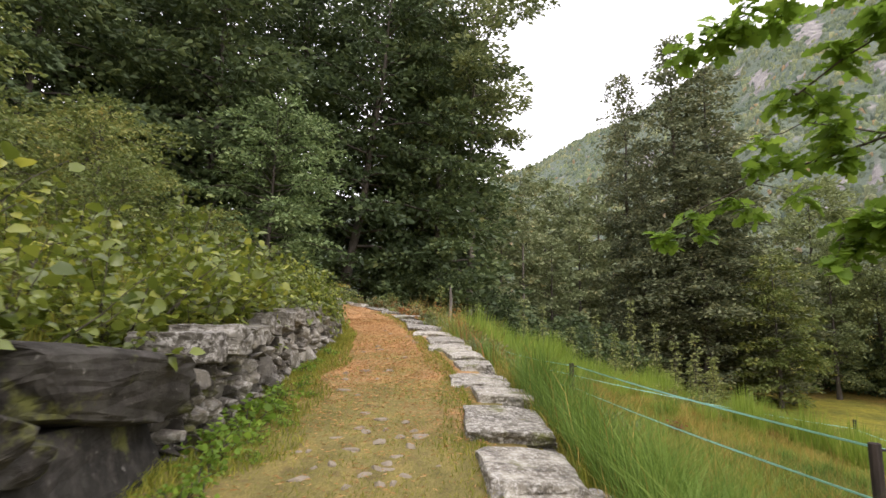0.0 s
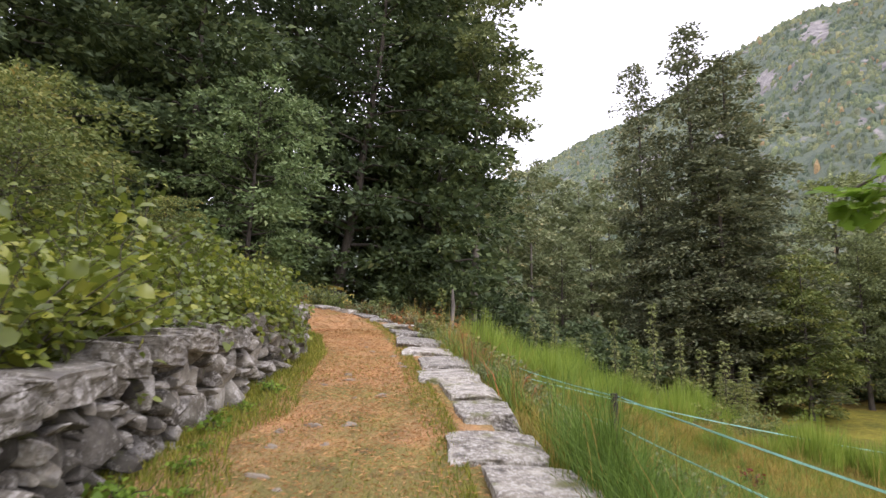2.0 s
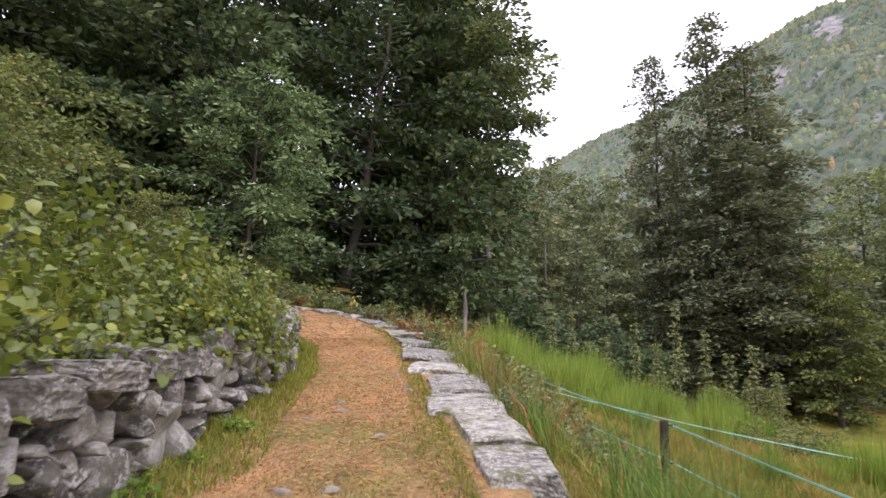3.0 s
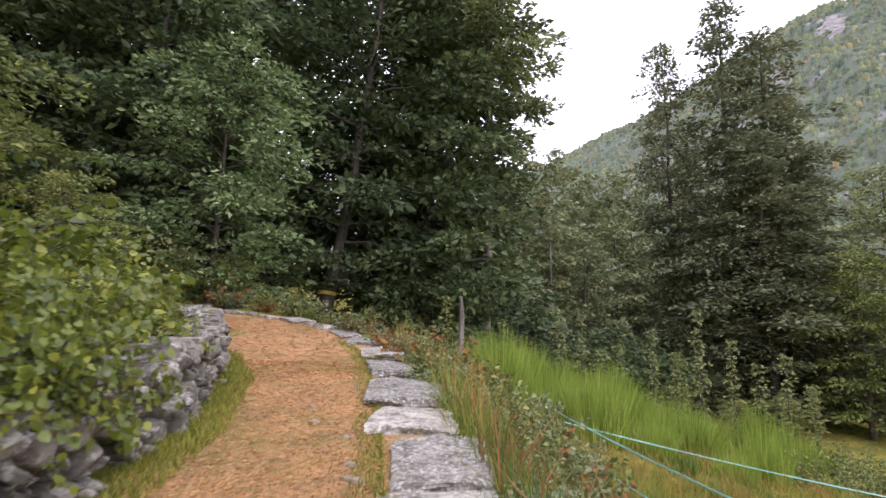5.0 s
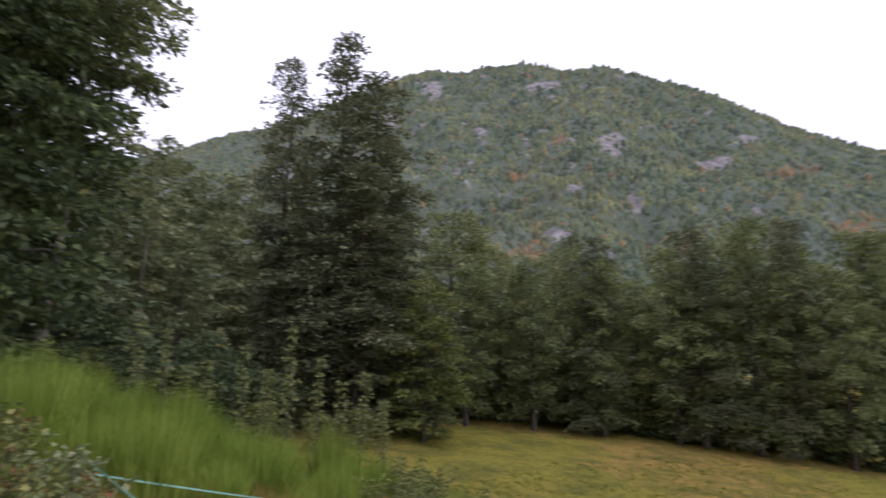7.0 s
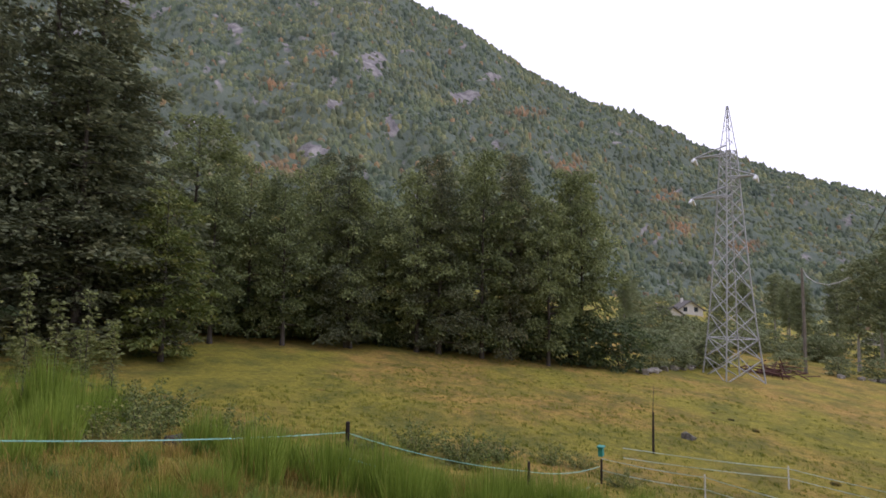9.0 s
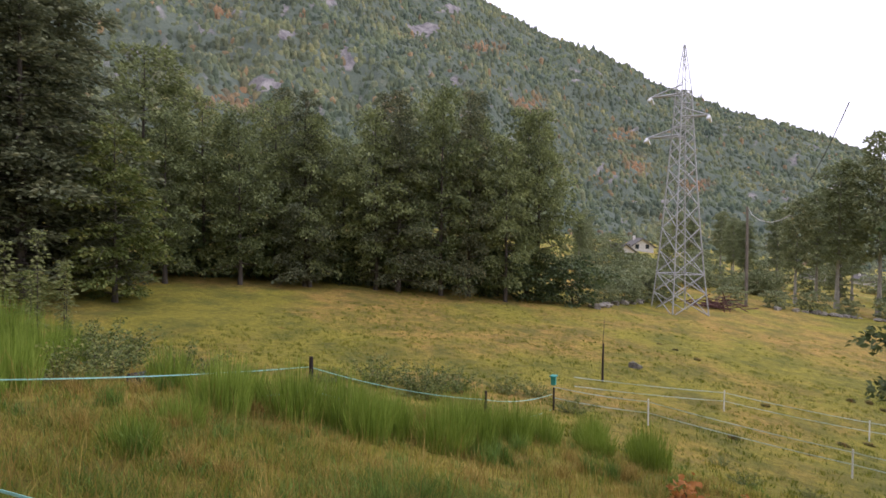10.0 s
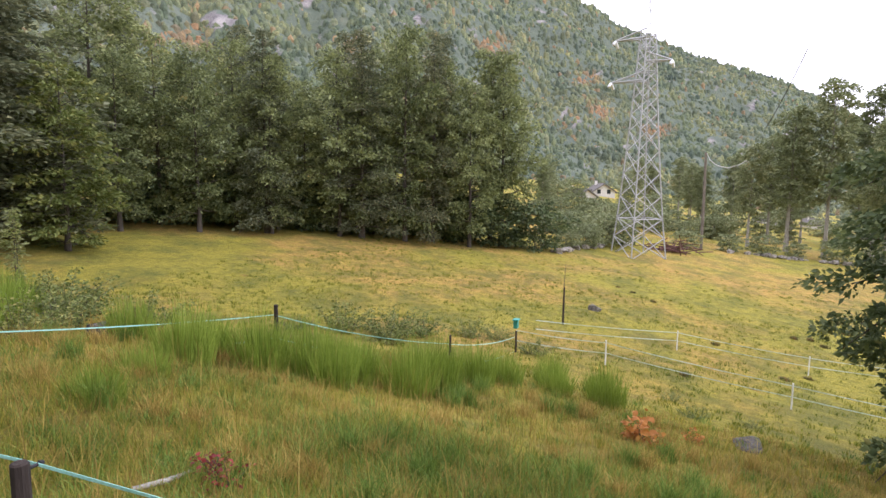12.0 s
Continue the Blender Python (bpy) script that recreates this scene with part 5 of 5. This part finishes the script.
for (ax, ay, az_), (bx, by, bz) in zip(PADDOCK, PADDOCK[1:]):
    for low in (0.26, 0.84):
        tape((ax, ay + 0.06, az_ - low), (bx, by + 0.06, bz - low), 0.14)
WHITE_POSTS = [(23.1, 11.1, 0), (23.85, 4.8, 1), (31.25, 8.8, 0), (32.4, 3.0, 1)]
for x, y, k in WHITE_POSTS:
    post(x, y, float(land(x, y)) + 0.95, 0.028, PLASTIC_WHITE, "white_post", "white plastic fence post")


def white_line(points):
    for (ax, ay), (bx, by) in zip(points, points[1:]):
        for up in (0.85, 0.45):
            tape((ax, ay, float(land(ax, ay)) + up), (bx, by, float(land(bx, by)) + up), 0.05, TAPE_PALE, 0.028)


white_line([(22.0, 14.3), (23.1, 11.1), (23.85, 4.8), (24.5, -2.0)])
white_line([(26.5, 14.7), (31.25, 8.8), (32.4, 3.0), (34.5, -2.5)])
z = float(land(22.3, 14.4))
bm = bmesh.new()
bmesh.ops.create_cube(bm, size=1, matrix=pose(22.3, 14.4, z + 1.05) @ Matrix.Diagonal((0.22, 0.16, 0.3, 1)))
bmesh.ops.create_cube(bm, size=1, matrix=pose(22.3, 14.4, z + 1.23) @ Matrix.Diagonal((0.34, 0.24, 0.05, 1)))
bmesh.ops.bevel(bm, geom=bm.edges[:], offset=0.015, segments=2, affect="EDGES")
part("energiser", bm, PLASTIC_TEAL, fence, "teal plastic fence energiser on its post")
stake = thing("tree_stake", stand(31.5, 14.5), "thin dark stake with a young bare sapling", "stake")
tube("stake", [(0, 0, -0.1), (0.05, 0, 1.3), (0.1, 0, 2.1)], [0.06, 0.055, 0.04], WOOD_POST, stake, 7)
tube("twig", [(0.25, 0, 0), (0.2, 0.05, 2.0), (0.3, 0, 3.4)], [0.03, 0.02, 0.008], BARK, stake, 5)

# small autumn shrubs and stones in the meadow
maple = scrub("maple_seedling", stand(12.8, 8.9), "small shrub with bright orange autumn leaves", LEAF_ORANGE, "shrub", "orange shrubs in the meadow", seed=81, height=0.85, radius=0.45, stems=14, leaves=220, leaf=0.13)
for x, y, sz in ((14.3, 7.97, 0.5), (14.0, 8.7, 0.35)):
    copy_thing(maple, stand(x, y, 40 * x, sz))
scrub("dogwood_seedling", stand(5.05, 12.5), "small shrub with dark red autumn leaves", LEAF_RED, "shrub", "", seed=82, height=0.6, radius=0.35, stems=10, leaves=150, leaf=0.055)
thicket = [scrub("thorn_bush", stand(19.8, 18.5), "olive-green thorny shrub in the meadow grass", LEAF_YELLOW, "bush", "shrubs in the meadow", seed=85, height=1.5, radius=1.2, stems=26, leaves=1500, leaf=0.09, fine=True)]
for x, y, sz in ((18.7, 20, 1.0), (18.9, 18.2, 0.9), (21, 17.8, 0.8), (23.2, 16.6, 0.75), (24.2, 15.8, 0.6), (22.2, 13.6, 0.6), (12.5, 22.5, 0.9), (10.3, 23, 1.1), (9.4, 21.8, 0.9), (11.6, 24.6, 1.1), (16.8, 20.6, 0.5), (7.8, 20.4, 0.8), (17.5, 8.0, 0.35), (19, 6.4, 0.3), (20.2, 8.6, 0.35)):
    copy_thing(thicket[0], stand(x, y, 70 * x, sz))
for k, (x, y, a, b, h, label) in enumerate([(15.05, 6.85, 1.1, 0.55, 0.16, "flat grey stone lying in the meadow"), (9.5, 20.4, 0.8, 0.5, 0.4, "grey granite stone in the grass"), (10.6, 21.6, 0.6, 0.4, 0.35, "grey granite stone in the grass"), (36.4, 13.6, 0.95, 0.7, 0.55, "rounded grey boulder in the meadow")]):
    tagged(piece("boulder", HALF_DARK_STONES[k], None, pose(x, y, float(land(x, y)) + 0.05, 0, 0, 50 * k) @ Matrix.Diagonal((a, b, h, 1))), label, "boulder")
bank = tagged(new("stone_bank"), "bank of heaped pale field stones along the meadow", "stone bank")
for k in range(90):
    u = random.uniform(0, 1)
    x, y = (58 + 12 * u, 21.2 - 3.5 * u) if k < 30 else (84 + 14 * u, 5.5 - 24 * u)
    sz = random.uniform(0.35, 1.0)
    piece("stone", random.choice(STONES), bank, pose(x + random.gauss(0, 0.4), y + random.gauss(0, 0.4), float(land(x, y)) + 0.12 * sz, 0, 0, random.uniform(0, 360)) @ Matrix.Diagonal((sz, sz * 0.8, sz * 0.7, 1)))
log_parts, l_rng = [], np.random.default_rng(88)
for k in range(70):
    c = np.array([75.5 + l_rng.normal(0, 1.0), 11.3 + l_rng.normal(0, 1.7), -5.45 + abs(l_rng.normal(0, 0.5))])
    d = unit(l_rng.normal(0, 1, (1, 3)) * np.array([[1, 1, 0.25]]))[0] * l_rng.uniform(0.6, 1.6)
    log_parts.append(tube_arrays([c - d, c, c + d], [0.05, 0.06, 0.04], 5))
tagged(array_mesh("brush_pile", *join_arrays(log_parts), plain_material("cut_branches", (0.12, 0.06, 0.05), 0.95)), "heap of reddish-brown cut branches under the pylon", "brush", "", "stuff")
stick = tube("fallen_branch", [(4.3, 12.9, float(land(4.3, 12.9)) + 0.06), (4.7, 12.8, float(land(4.7, 12.8)) + 0.1), (5.0, 12.9, float(land(5.0, 12.9)) + 0.07)], [0.03, 0.028, 0.015], BARK_PALE, None, 7)
tagged(stick, "pale fallen branch lying in the grass", "branch")


# ---- pylon, service pole and houses ----
def bar_arrays(a, b, w):
    return tube_arrays([a, b], [w, w], 4)


PYLON = pose(67.3, 14.1, -5.4, 0, 0, 38)
pylon = thing("power_pylon", PYLON, "galvanised steel lattice pylon with three cross-arms", "pylon")
PROFILE = [(0, 2.05), (4.2, 1.68), (9.0, 1.34), (13.5, 1.06), (18.3, 0.8), (20.6, 0.68), (23.2, 0.56)]


def half_at(z):
    return float(along(PROFILE, z))


CORNERS = [(1, 1), (-1, 1), (-1, -1), (1, -1)]
for sx, sy in CORNERS:
    array_mesh("leg", *tube_arrays([(sx * h, sy * h, z) for z, h in PROFILE], [0.085] * len(PROFILE), 4), STEEL, pylon)
levels = [0, 2.2, 4.2, 6.6, 9.0, 11.3, 13.5, 15.2, 16.8, 18.3, 19.5, 20.6, 21.9, 23.2]
for f in range(4):
    (ax, ay), (bx, by) = CORNERS[f], CORNERS[(f + 1) % 4]
    for k, (z0, z1) in enumerate(zip(levels, levels[1:])):
        h0, h1 = half_at(z0), half_at(z1)
        p0, p1, q0, q1 = (ax * h0, ay * h0, z0), (ax * h1, ay * h1, z1), (bx * h0, by * h0, z0), (bx * h1, by * h1, z1)
        array_mesh("brace", *bar_arrays(p0, q1, 0.05), STEEL, pylon)
        array_mesh("brace", *bar_arrays(q0, p1, 0.05), STEEL, pylon)
        if k in (1, 9, 11, 12):
            array_mesh("brace", *bar_arrays(p1, q1, 0.045), STEEL, pylon)
for sx, sy in CORNERS:
    array_mesh("peak_bar", *bar_arrays((sx * 0.56, sy * 0.56, 23.2), (sx * 0.05, sy * 0.05, 28.0), 0.05), STEEL, pylon)
for z in (24.6, 26.0, 27.0):
    h = 0.56 * (28 - z) / 4.8
    for f in range(4):
        (ax, ay), (bx, by) = CORNERS[f], CORNERS[(f + 1) % 4]
        array_mesh("brace", *bar_arrays((ax * h, ay * h, z), (bx * h, by * h, z - 0.7), 0.03), STEEL, pylon)
side = PYLON.to_3x3().inverted() @ Vector((0.1, 1, 0))
side = Vector((side.x, side.y, 0)).normalized()
for z, reach, sgn in ((22.9, 3.3, 1), (20.5, 2.5, -1), (18.6, 3.6, 1)):
    tip = side * reach * sgn + Vector((0, 0, z))
    cross = Vector((-side.y, side.x, 0)) * half_at(z)
    for s_ in (1, -1):
        a = cross * s_
        array_mesh("arm_bar", *bar_arrays((a.x, a.y, z), tip[:], 0.09), STEEL, pylon)
    array_mesh("arm_bar", *bar_arrays((cross.x, cross.y, z + 0.9 * (1 if sgn > 0 else 1)), tip[:], 0.08), STEEL, pylon)
    run = Vector((side.y, -side.x, 0))
    discs = []
    for way in (1, -1):
        pts = [tip + run * way * (0.1 + 0.06 * k) - Vector((0, 0, 0.12 + 0.03 * k)) for k in range(15)]
        discs.append(tube_arrays([p[:] for p in pts], [0.17 if k % 3 == 1 else 0.07 for k in range(15)], 10))
    array_mesh("insulator", *join_arrays(discs), CERAMIC, pylon, "pale glass insulator string", True)

service_pole = thing("utility_pole", pose(84.6, 7.8, -5.9), "weathered wooden utility pole with a hanging pale cable", "utility pole")
tube("pole", [(0, 0, -0.3), (0, 0, 6.0), (0.05, 0.1, 12.4)], [0.2, 0.18, 0.15], BARK_MID, service_pole, 9)
tube("cable", [(0, 0, 12.3), (0, -0.4, 11.4), (0, -1.3, 10.7), (0, -2.5, 10.4), (0, -3.6, 10.7), (0, -4.6, 11.3)], [0.05] * 6, CABLE_PALE, service_pole, 5)
line_a, line_b = Vector((62, 3.2, 7.6)), Vector((38, 3.4, 9.9))
tube("overhead_cable", [line_a.lerp(line_b, k / 8) - Vector((0, 0, 0.25 * 4 * (k / 8) * (1 - k / 8))) for k in range(9)], [0.03] * 9, CABLE, None, 5)
tagged(bpy.data.objects["overhead_cable"], "black overhead cable slanting into the sky", "cable")


def house(x, y, turn, w, d, h, roof_mat, label, storeys=2, size=1.0):
    z = -9.6 + VALLEY * y
    t = thing("house", pose(x, y, z, 0, 0, turn) @ Matrix.Diagonal((size, size, size, 1)), label, "house", "houses in the valley")
    bm = bmesh.new()
    bmesh.ops.create_cube(bm, size=1, matrix=pose(0, 0, h / 2) @ Matrix.Diagonal((w, d, h, 1)))
    for sx in (1, -1):
        vs = [bm.verts.new(c) for c in ((sx * w / 2, -d / 2, h), (sx * w / 2, d / 2, h), (sx * w / 2, 0, h + d * 0.34))]
        bm.faces.new(vs if sx > 0 else vs[::-1])
    part("wall", bm, PLASTER, t)
    for sy in (1, -1):
        bm = bmesh.new()
        bmesh.ops.create_cube(bm, size=1, matrix=pose(0, sy * d * 0.29, h + d * 0.155, -sy * 34.2, 0, 0) @ Matrix.Diagonal((w + 1.4, d * 0.75, 0.25, 1)))
        part("roof", bm, roof_mat, t)
    for f in range(storeys):
        for k in range(3):
            for sy in (1, -1):
                bm = bmesh.new()
                bmesh.ops.create_cube(bm, size=1, matrix=pose((k - 1) * w * 0.3, sy * d / 2, 1.5 + f * 2.7) @ Matrix.Diagonal((1.1, 0.16, 1.3, 1)))
                part("window", bm, GLASS_DARK, t)
    for sx in (1, -1):
        for k in (-1, 1):
            bm = bmesh.new()
            bmesh.ops.create_cube(bm, size=1, matrix=pose(sx * w / 2, k * d * 0.22, 1.5 + (storeys - 1) * 2.7) @ Matrix.Diagonal((0.16, 1.1, 1.3, 1)))
            part("window", bm, GLASS_DARK, t)
    bm = bmesh.new()
    bmesh.ops.create_cube(bm, size=1, matrix=pose(w * 0.25, d * 0.12, h + d * 0.38) @ Matrix.Diagonal((0.7, 0.7, 1.4, 1)))
    part("chimney", bm, PLASTER, t)
    return t


house(194.3, 37.8, 25, 8, 7, 4.2, ROOF_SLATE, "white plastered house with dark slate roof across the valley")
house(205, 22, 10, 12, 7, 2.8, ROOF_SLATE, "low white building with grey roof in the valley", 1, 0.7)
house(190, -9, 30, 10, 7, 4.5, ROOF_SLATE, "white house half hidden behind trees", 1, 0.6)
house(200, -22, 60, 9, 7, 4.8, ROOF_SLATE, "pale house half hidden behind trees", 1, 0.6)
house(175, 41, 40, 10, 6, 2.7, ROOF_SLATE, "low white shed at the foot of the mountain", 1)

# ---- grass, straw and weeds ----
g_rng = np.random.default_rng(91)


def scatter(name, label, mat, n, box, height, width, keep=None, lean=0.5, tuft=0.0, category="grass"):
    x, y = g_rng.uniform(box[0], box[1], n), g_rng.uniform(box[2], box[3], n)
    if tuft:
        m = max(1, int(n / tuft))
        cx, cy = g_rng.uniform(box[0], box[1], m), g_rng.uniform(box[2], box[3], m)
        pick = g_rng.integers(0, m, n)
        x, y = cx[pick] + g_rng.normal(0, 0.09, n), cy[pick] + g_rng.normal(0, 0.09, n)
    if keep is not None:
        k = keep(x, y)
        x, y = x[k], y[k]
    pos = np.stack([x, y, land(x, y) - 0.02], 1)
    tagged(array_mesh(name, *blade_arrays(g_rng, pos, np.full(len(x), height), np.full(len(x), width), lean), mat), label, category, "", "stuff")


def beyond(lo, hi):
    return lambda x, y: (x - along(SLAB_LINE, np.minimum(y, 22)) > lo) & (x - along(SLAB_LINE, np.minimum(y, 22)) < hi)


def clear_of_feet(x, y):
    return beyond(0.4, 3.4)(x, y) & ((x - 0.9) ** 2 + (y - 8.3) ** 2 > 0.3)


scatter("meadow_grass", "short green meadow grass", GRASS_GREEN, 44000, (1, 17, 1, 27), 0.2, 0.012, beyond(0.5, 16), 0.8, 9)
scatter("meadow_hay", "dry straw-coloured meadow grass", GRASS_DRY, 42000, (1, 17, 1, 27), 0.24, 0.01, beyond(0.5, 16), 1.3, 8)
scatter("far_meadow_grass", "cropped meadow grass", GRASS_GREEN, 22000, (14, 45, -6, 34), 0.16, 0.03, None, 0.9, 6)
scatter("tall_grass", "tall green grass beside the path's slabs", LUSH, 32000, (0.4, 4.4, 1.5, 7.4), 0.62, 0.007, beyond(0.4, 3.0), 1.1, 9)
scatter("shoulder_grass", "short mixed grass on the shoulder beside the slabs", GRASS_GREEN, 34000, (-3, 2.4, 1.5, 20), 0.2, 0.009, beyond(0.27, 1.0), 1.2, 8)
scatter("shoulder_hay", "dry grass on the shoulder beside the slabs", GRASS_DRY, 9000, (-3, 2.4, 1.5, 20), 0.26, 0.008, beyond(0.3, 1.0), 1.2, 8)
scatter("reed_clumps", "clumps of tall green rush beside the slabs", LUSH, 5000, (0.8, 3.2, 2.5, 8.0), 0.9, 0.007, beyond(0.55, 1.9), 0.5, 160)
scatter("rough_grass", "rough green grass below the path", LUSH, 30000, (0.0, 6.0, 2.5, 16), 0.48, 0.008, clear_of_feet, 1.1, 9)
scatter("rust_weeds", "rust-coloured dry weeds along the slabs", LEAF_RUST, 3500, (-2, 3, 7, 20), 0.55, 0.014, lambda x, y: beyond(0.33, 1.0)(x, y) & clear_of_feet(x, y), 0.8, 10)
scatter("tall_hay", "tall dry grass stalks beside the path", GRASS_DRY, 5200, (-1, 4.2, 3.0, 20), 0.85, 0.006, clear_of_feet, 0.6, 7)
scatter("meadow_weeds", "low dark green weeds in the meadow", LUSH, 16000, (1.5, 18, 1, 25), 0.2, 0.014, beyond(1.0, 17), 1.0, 26)
scatter("seed_stalks", "thin pale seed stalks in the meadow", GRASS_DRY, 1600, (2, 15, 4, 20), 0.8, 0.009, beyond(1.5, 13), 0.5)


scatter("rough_pasture", "uneven taller grass tufts across the pasture", GRASS_GREEN, 24000, (16, 62, -8, 36), 0.14, 0.03, None, 1.0, 12)
scatter("near_sward", "mixed green and yellow grass below the path", GRASS_GREEN, 34000, (2.2, 10, 6.5, 17), 0.24, 0.006, beyond(1.2, 9), 1.1, 22)
scatter("near_weeds", "fresh green leafy weeds below the path", LUSH, 14000, (2.2, 10, 6.5, 17), 0.2, 0.012, beyond(1.2, 9), 1.3, 45)
scatter("near_hay", "bleached grass blades below the path", GRASS_DRY, 7000, (2.2, 10, 6.5, 17), 0.36, 0.005, beyond(1.2, 9), 1.3, 9)
scatter("dead_bracken", "reddish-brown dead bracken patches in the pasture", LEAF_RUST, 1800, (24, 48, -4, 16), 0.16, 0.05, None, 1.4, 150, "bracken")
scatter("slope_grass", "soft green grass on the slope below the path", LUSH, 18000, (2.0, 9.5, 3.0, 13), 0.32, 0.01, beyond(1.8, 9), 1.0, 10)
scatter("sedge_tufts", "green sedge tufts in the meadow", LUSH, 12000, (2.5, 17, 2, 20), 0.42, 0.009, beyond(1.6, 15), 0.9, 220)
scatter("hay_tufts", "tan dry grass tufts in the meadow", GRASS_DRY, 12000, (2.5, 17, 2, 20), 0.36, 0.009, beyond(1.6, 15), 1.2, 130)


def strip_grass(name, label, mat, n, y0, y1, near, far, height, width, line=WALL_LINE, power=2.0):
    y = g_rng.uniform(y0, y1, n)
    tuftiness = (0.5 + 0.5 * np.sin(y * 2.3) * np.sin(y * 0.9 + 1)) * np.interp(y, [7.5, 10.5], [1.0, 0.1])
    x = along(line, y) + near + (far - near) * g_rng.uniform(0, 1, n) ** power * (0.5 + 0.5 * tuftiness)
    pos = np.stack([x, y, along(LEVEL, y) - 0.005], 1)
    tagged(array_mesh(name, *blade_arrays(g_rng, pos, np.full(n, height), np.full(n, width), 1.0), mat), label, "grass", "", "stuff")


strip_grass("verge_grass", "green grass at the foot of the stone wall", GRASS_GREEN, 26000, 1, 18.5, -0.05, 0.95, 0.1, 0.009)
strip_grass("slab_edge_grass", "short grass against the path's slabs", GRASS_GREEN, 7000, 1, 18.5, -0.3, -0.75, 0.07, 0.008, SLAB_LINE)
scatter("bank_grass", "green grass and weeds behind the wall", GRASS_GREEN, 12000, (-9, -2.4, 1, 19), 0.4, 0.014, lambda x, y: along(WALL_LINE, y) - x > 0.6, 0.7, 10)


def on_path(lo, hi):
    return lambda x, y: (x - along(WALL_LINE, y) > lo) & (along(SLAB_LINE, y) - x > hi)


def litter(name, label, mat, n, box, length, width, keep):
    x, y = g_rng.uniform(box[0], box[1], n), g_rng.uniform(box[2], box[3], n)
    k = keep(x, y)
    x, y = x[k], y[k]
    m = len(x)
    a = g_rng.uniform(0, 2 * np.pi, m)
    z = along(LEVEL, y) + 0.012 + g_rng.uniform(0, 0.02, m)
    d = np.stack([np.cos(a), np.sin(a), g_rng.uniform(-0.1, 0.35, m)], 1) * (length * g_rng.uniform(0.4, 1.2, m))[:, None]
    s_ = np.stack([-np.sin(a), np.cos(a), np.zeros(m)], 1) * (width * g_rng.uniform(0.6, 1.3, m))[:, None]
    p = np.stack([x, y, z], 1)
    v = np.stack([p - s_, p + s_, p + d * 0.6 + s_, p + d + np.array([0, 0, -0.01])], 1).reshape(-1, 3)
    tagged(array_mesh(name, v, np.arange(m * 4).reshape(-1, 4), mat), label, "straw", "", "stuff")


litter("straw_litter", "loose dry straw lying on the path", STRAW, 80000, (-4, 1, 1.5, 16), 0.06, 0.002, lambda x, y: on_path(0.35, 0.22)(x, y) & (g_rng.uniform(0, 1, len(x)) > 0.88 * np.clip((8.5 - y) / 4, 0, 1)))
litter("far_straw_litter", "dry straw further up the path", STRAW, 16000, (-9, 0, 15, 24), 0.13, 0.006, on_path(0.2, 0.2))
scatter("path_grass", "short worn grass growing through the path", GRASS_GREEN, 44000, (-3, 1, 1.5, 12), 0.055, 0.006, on_path(0.2, 0.25), 1.0, 7)
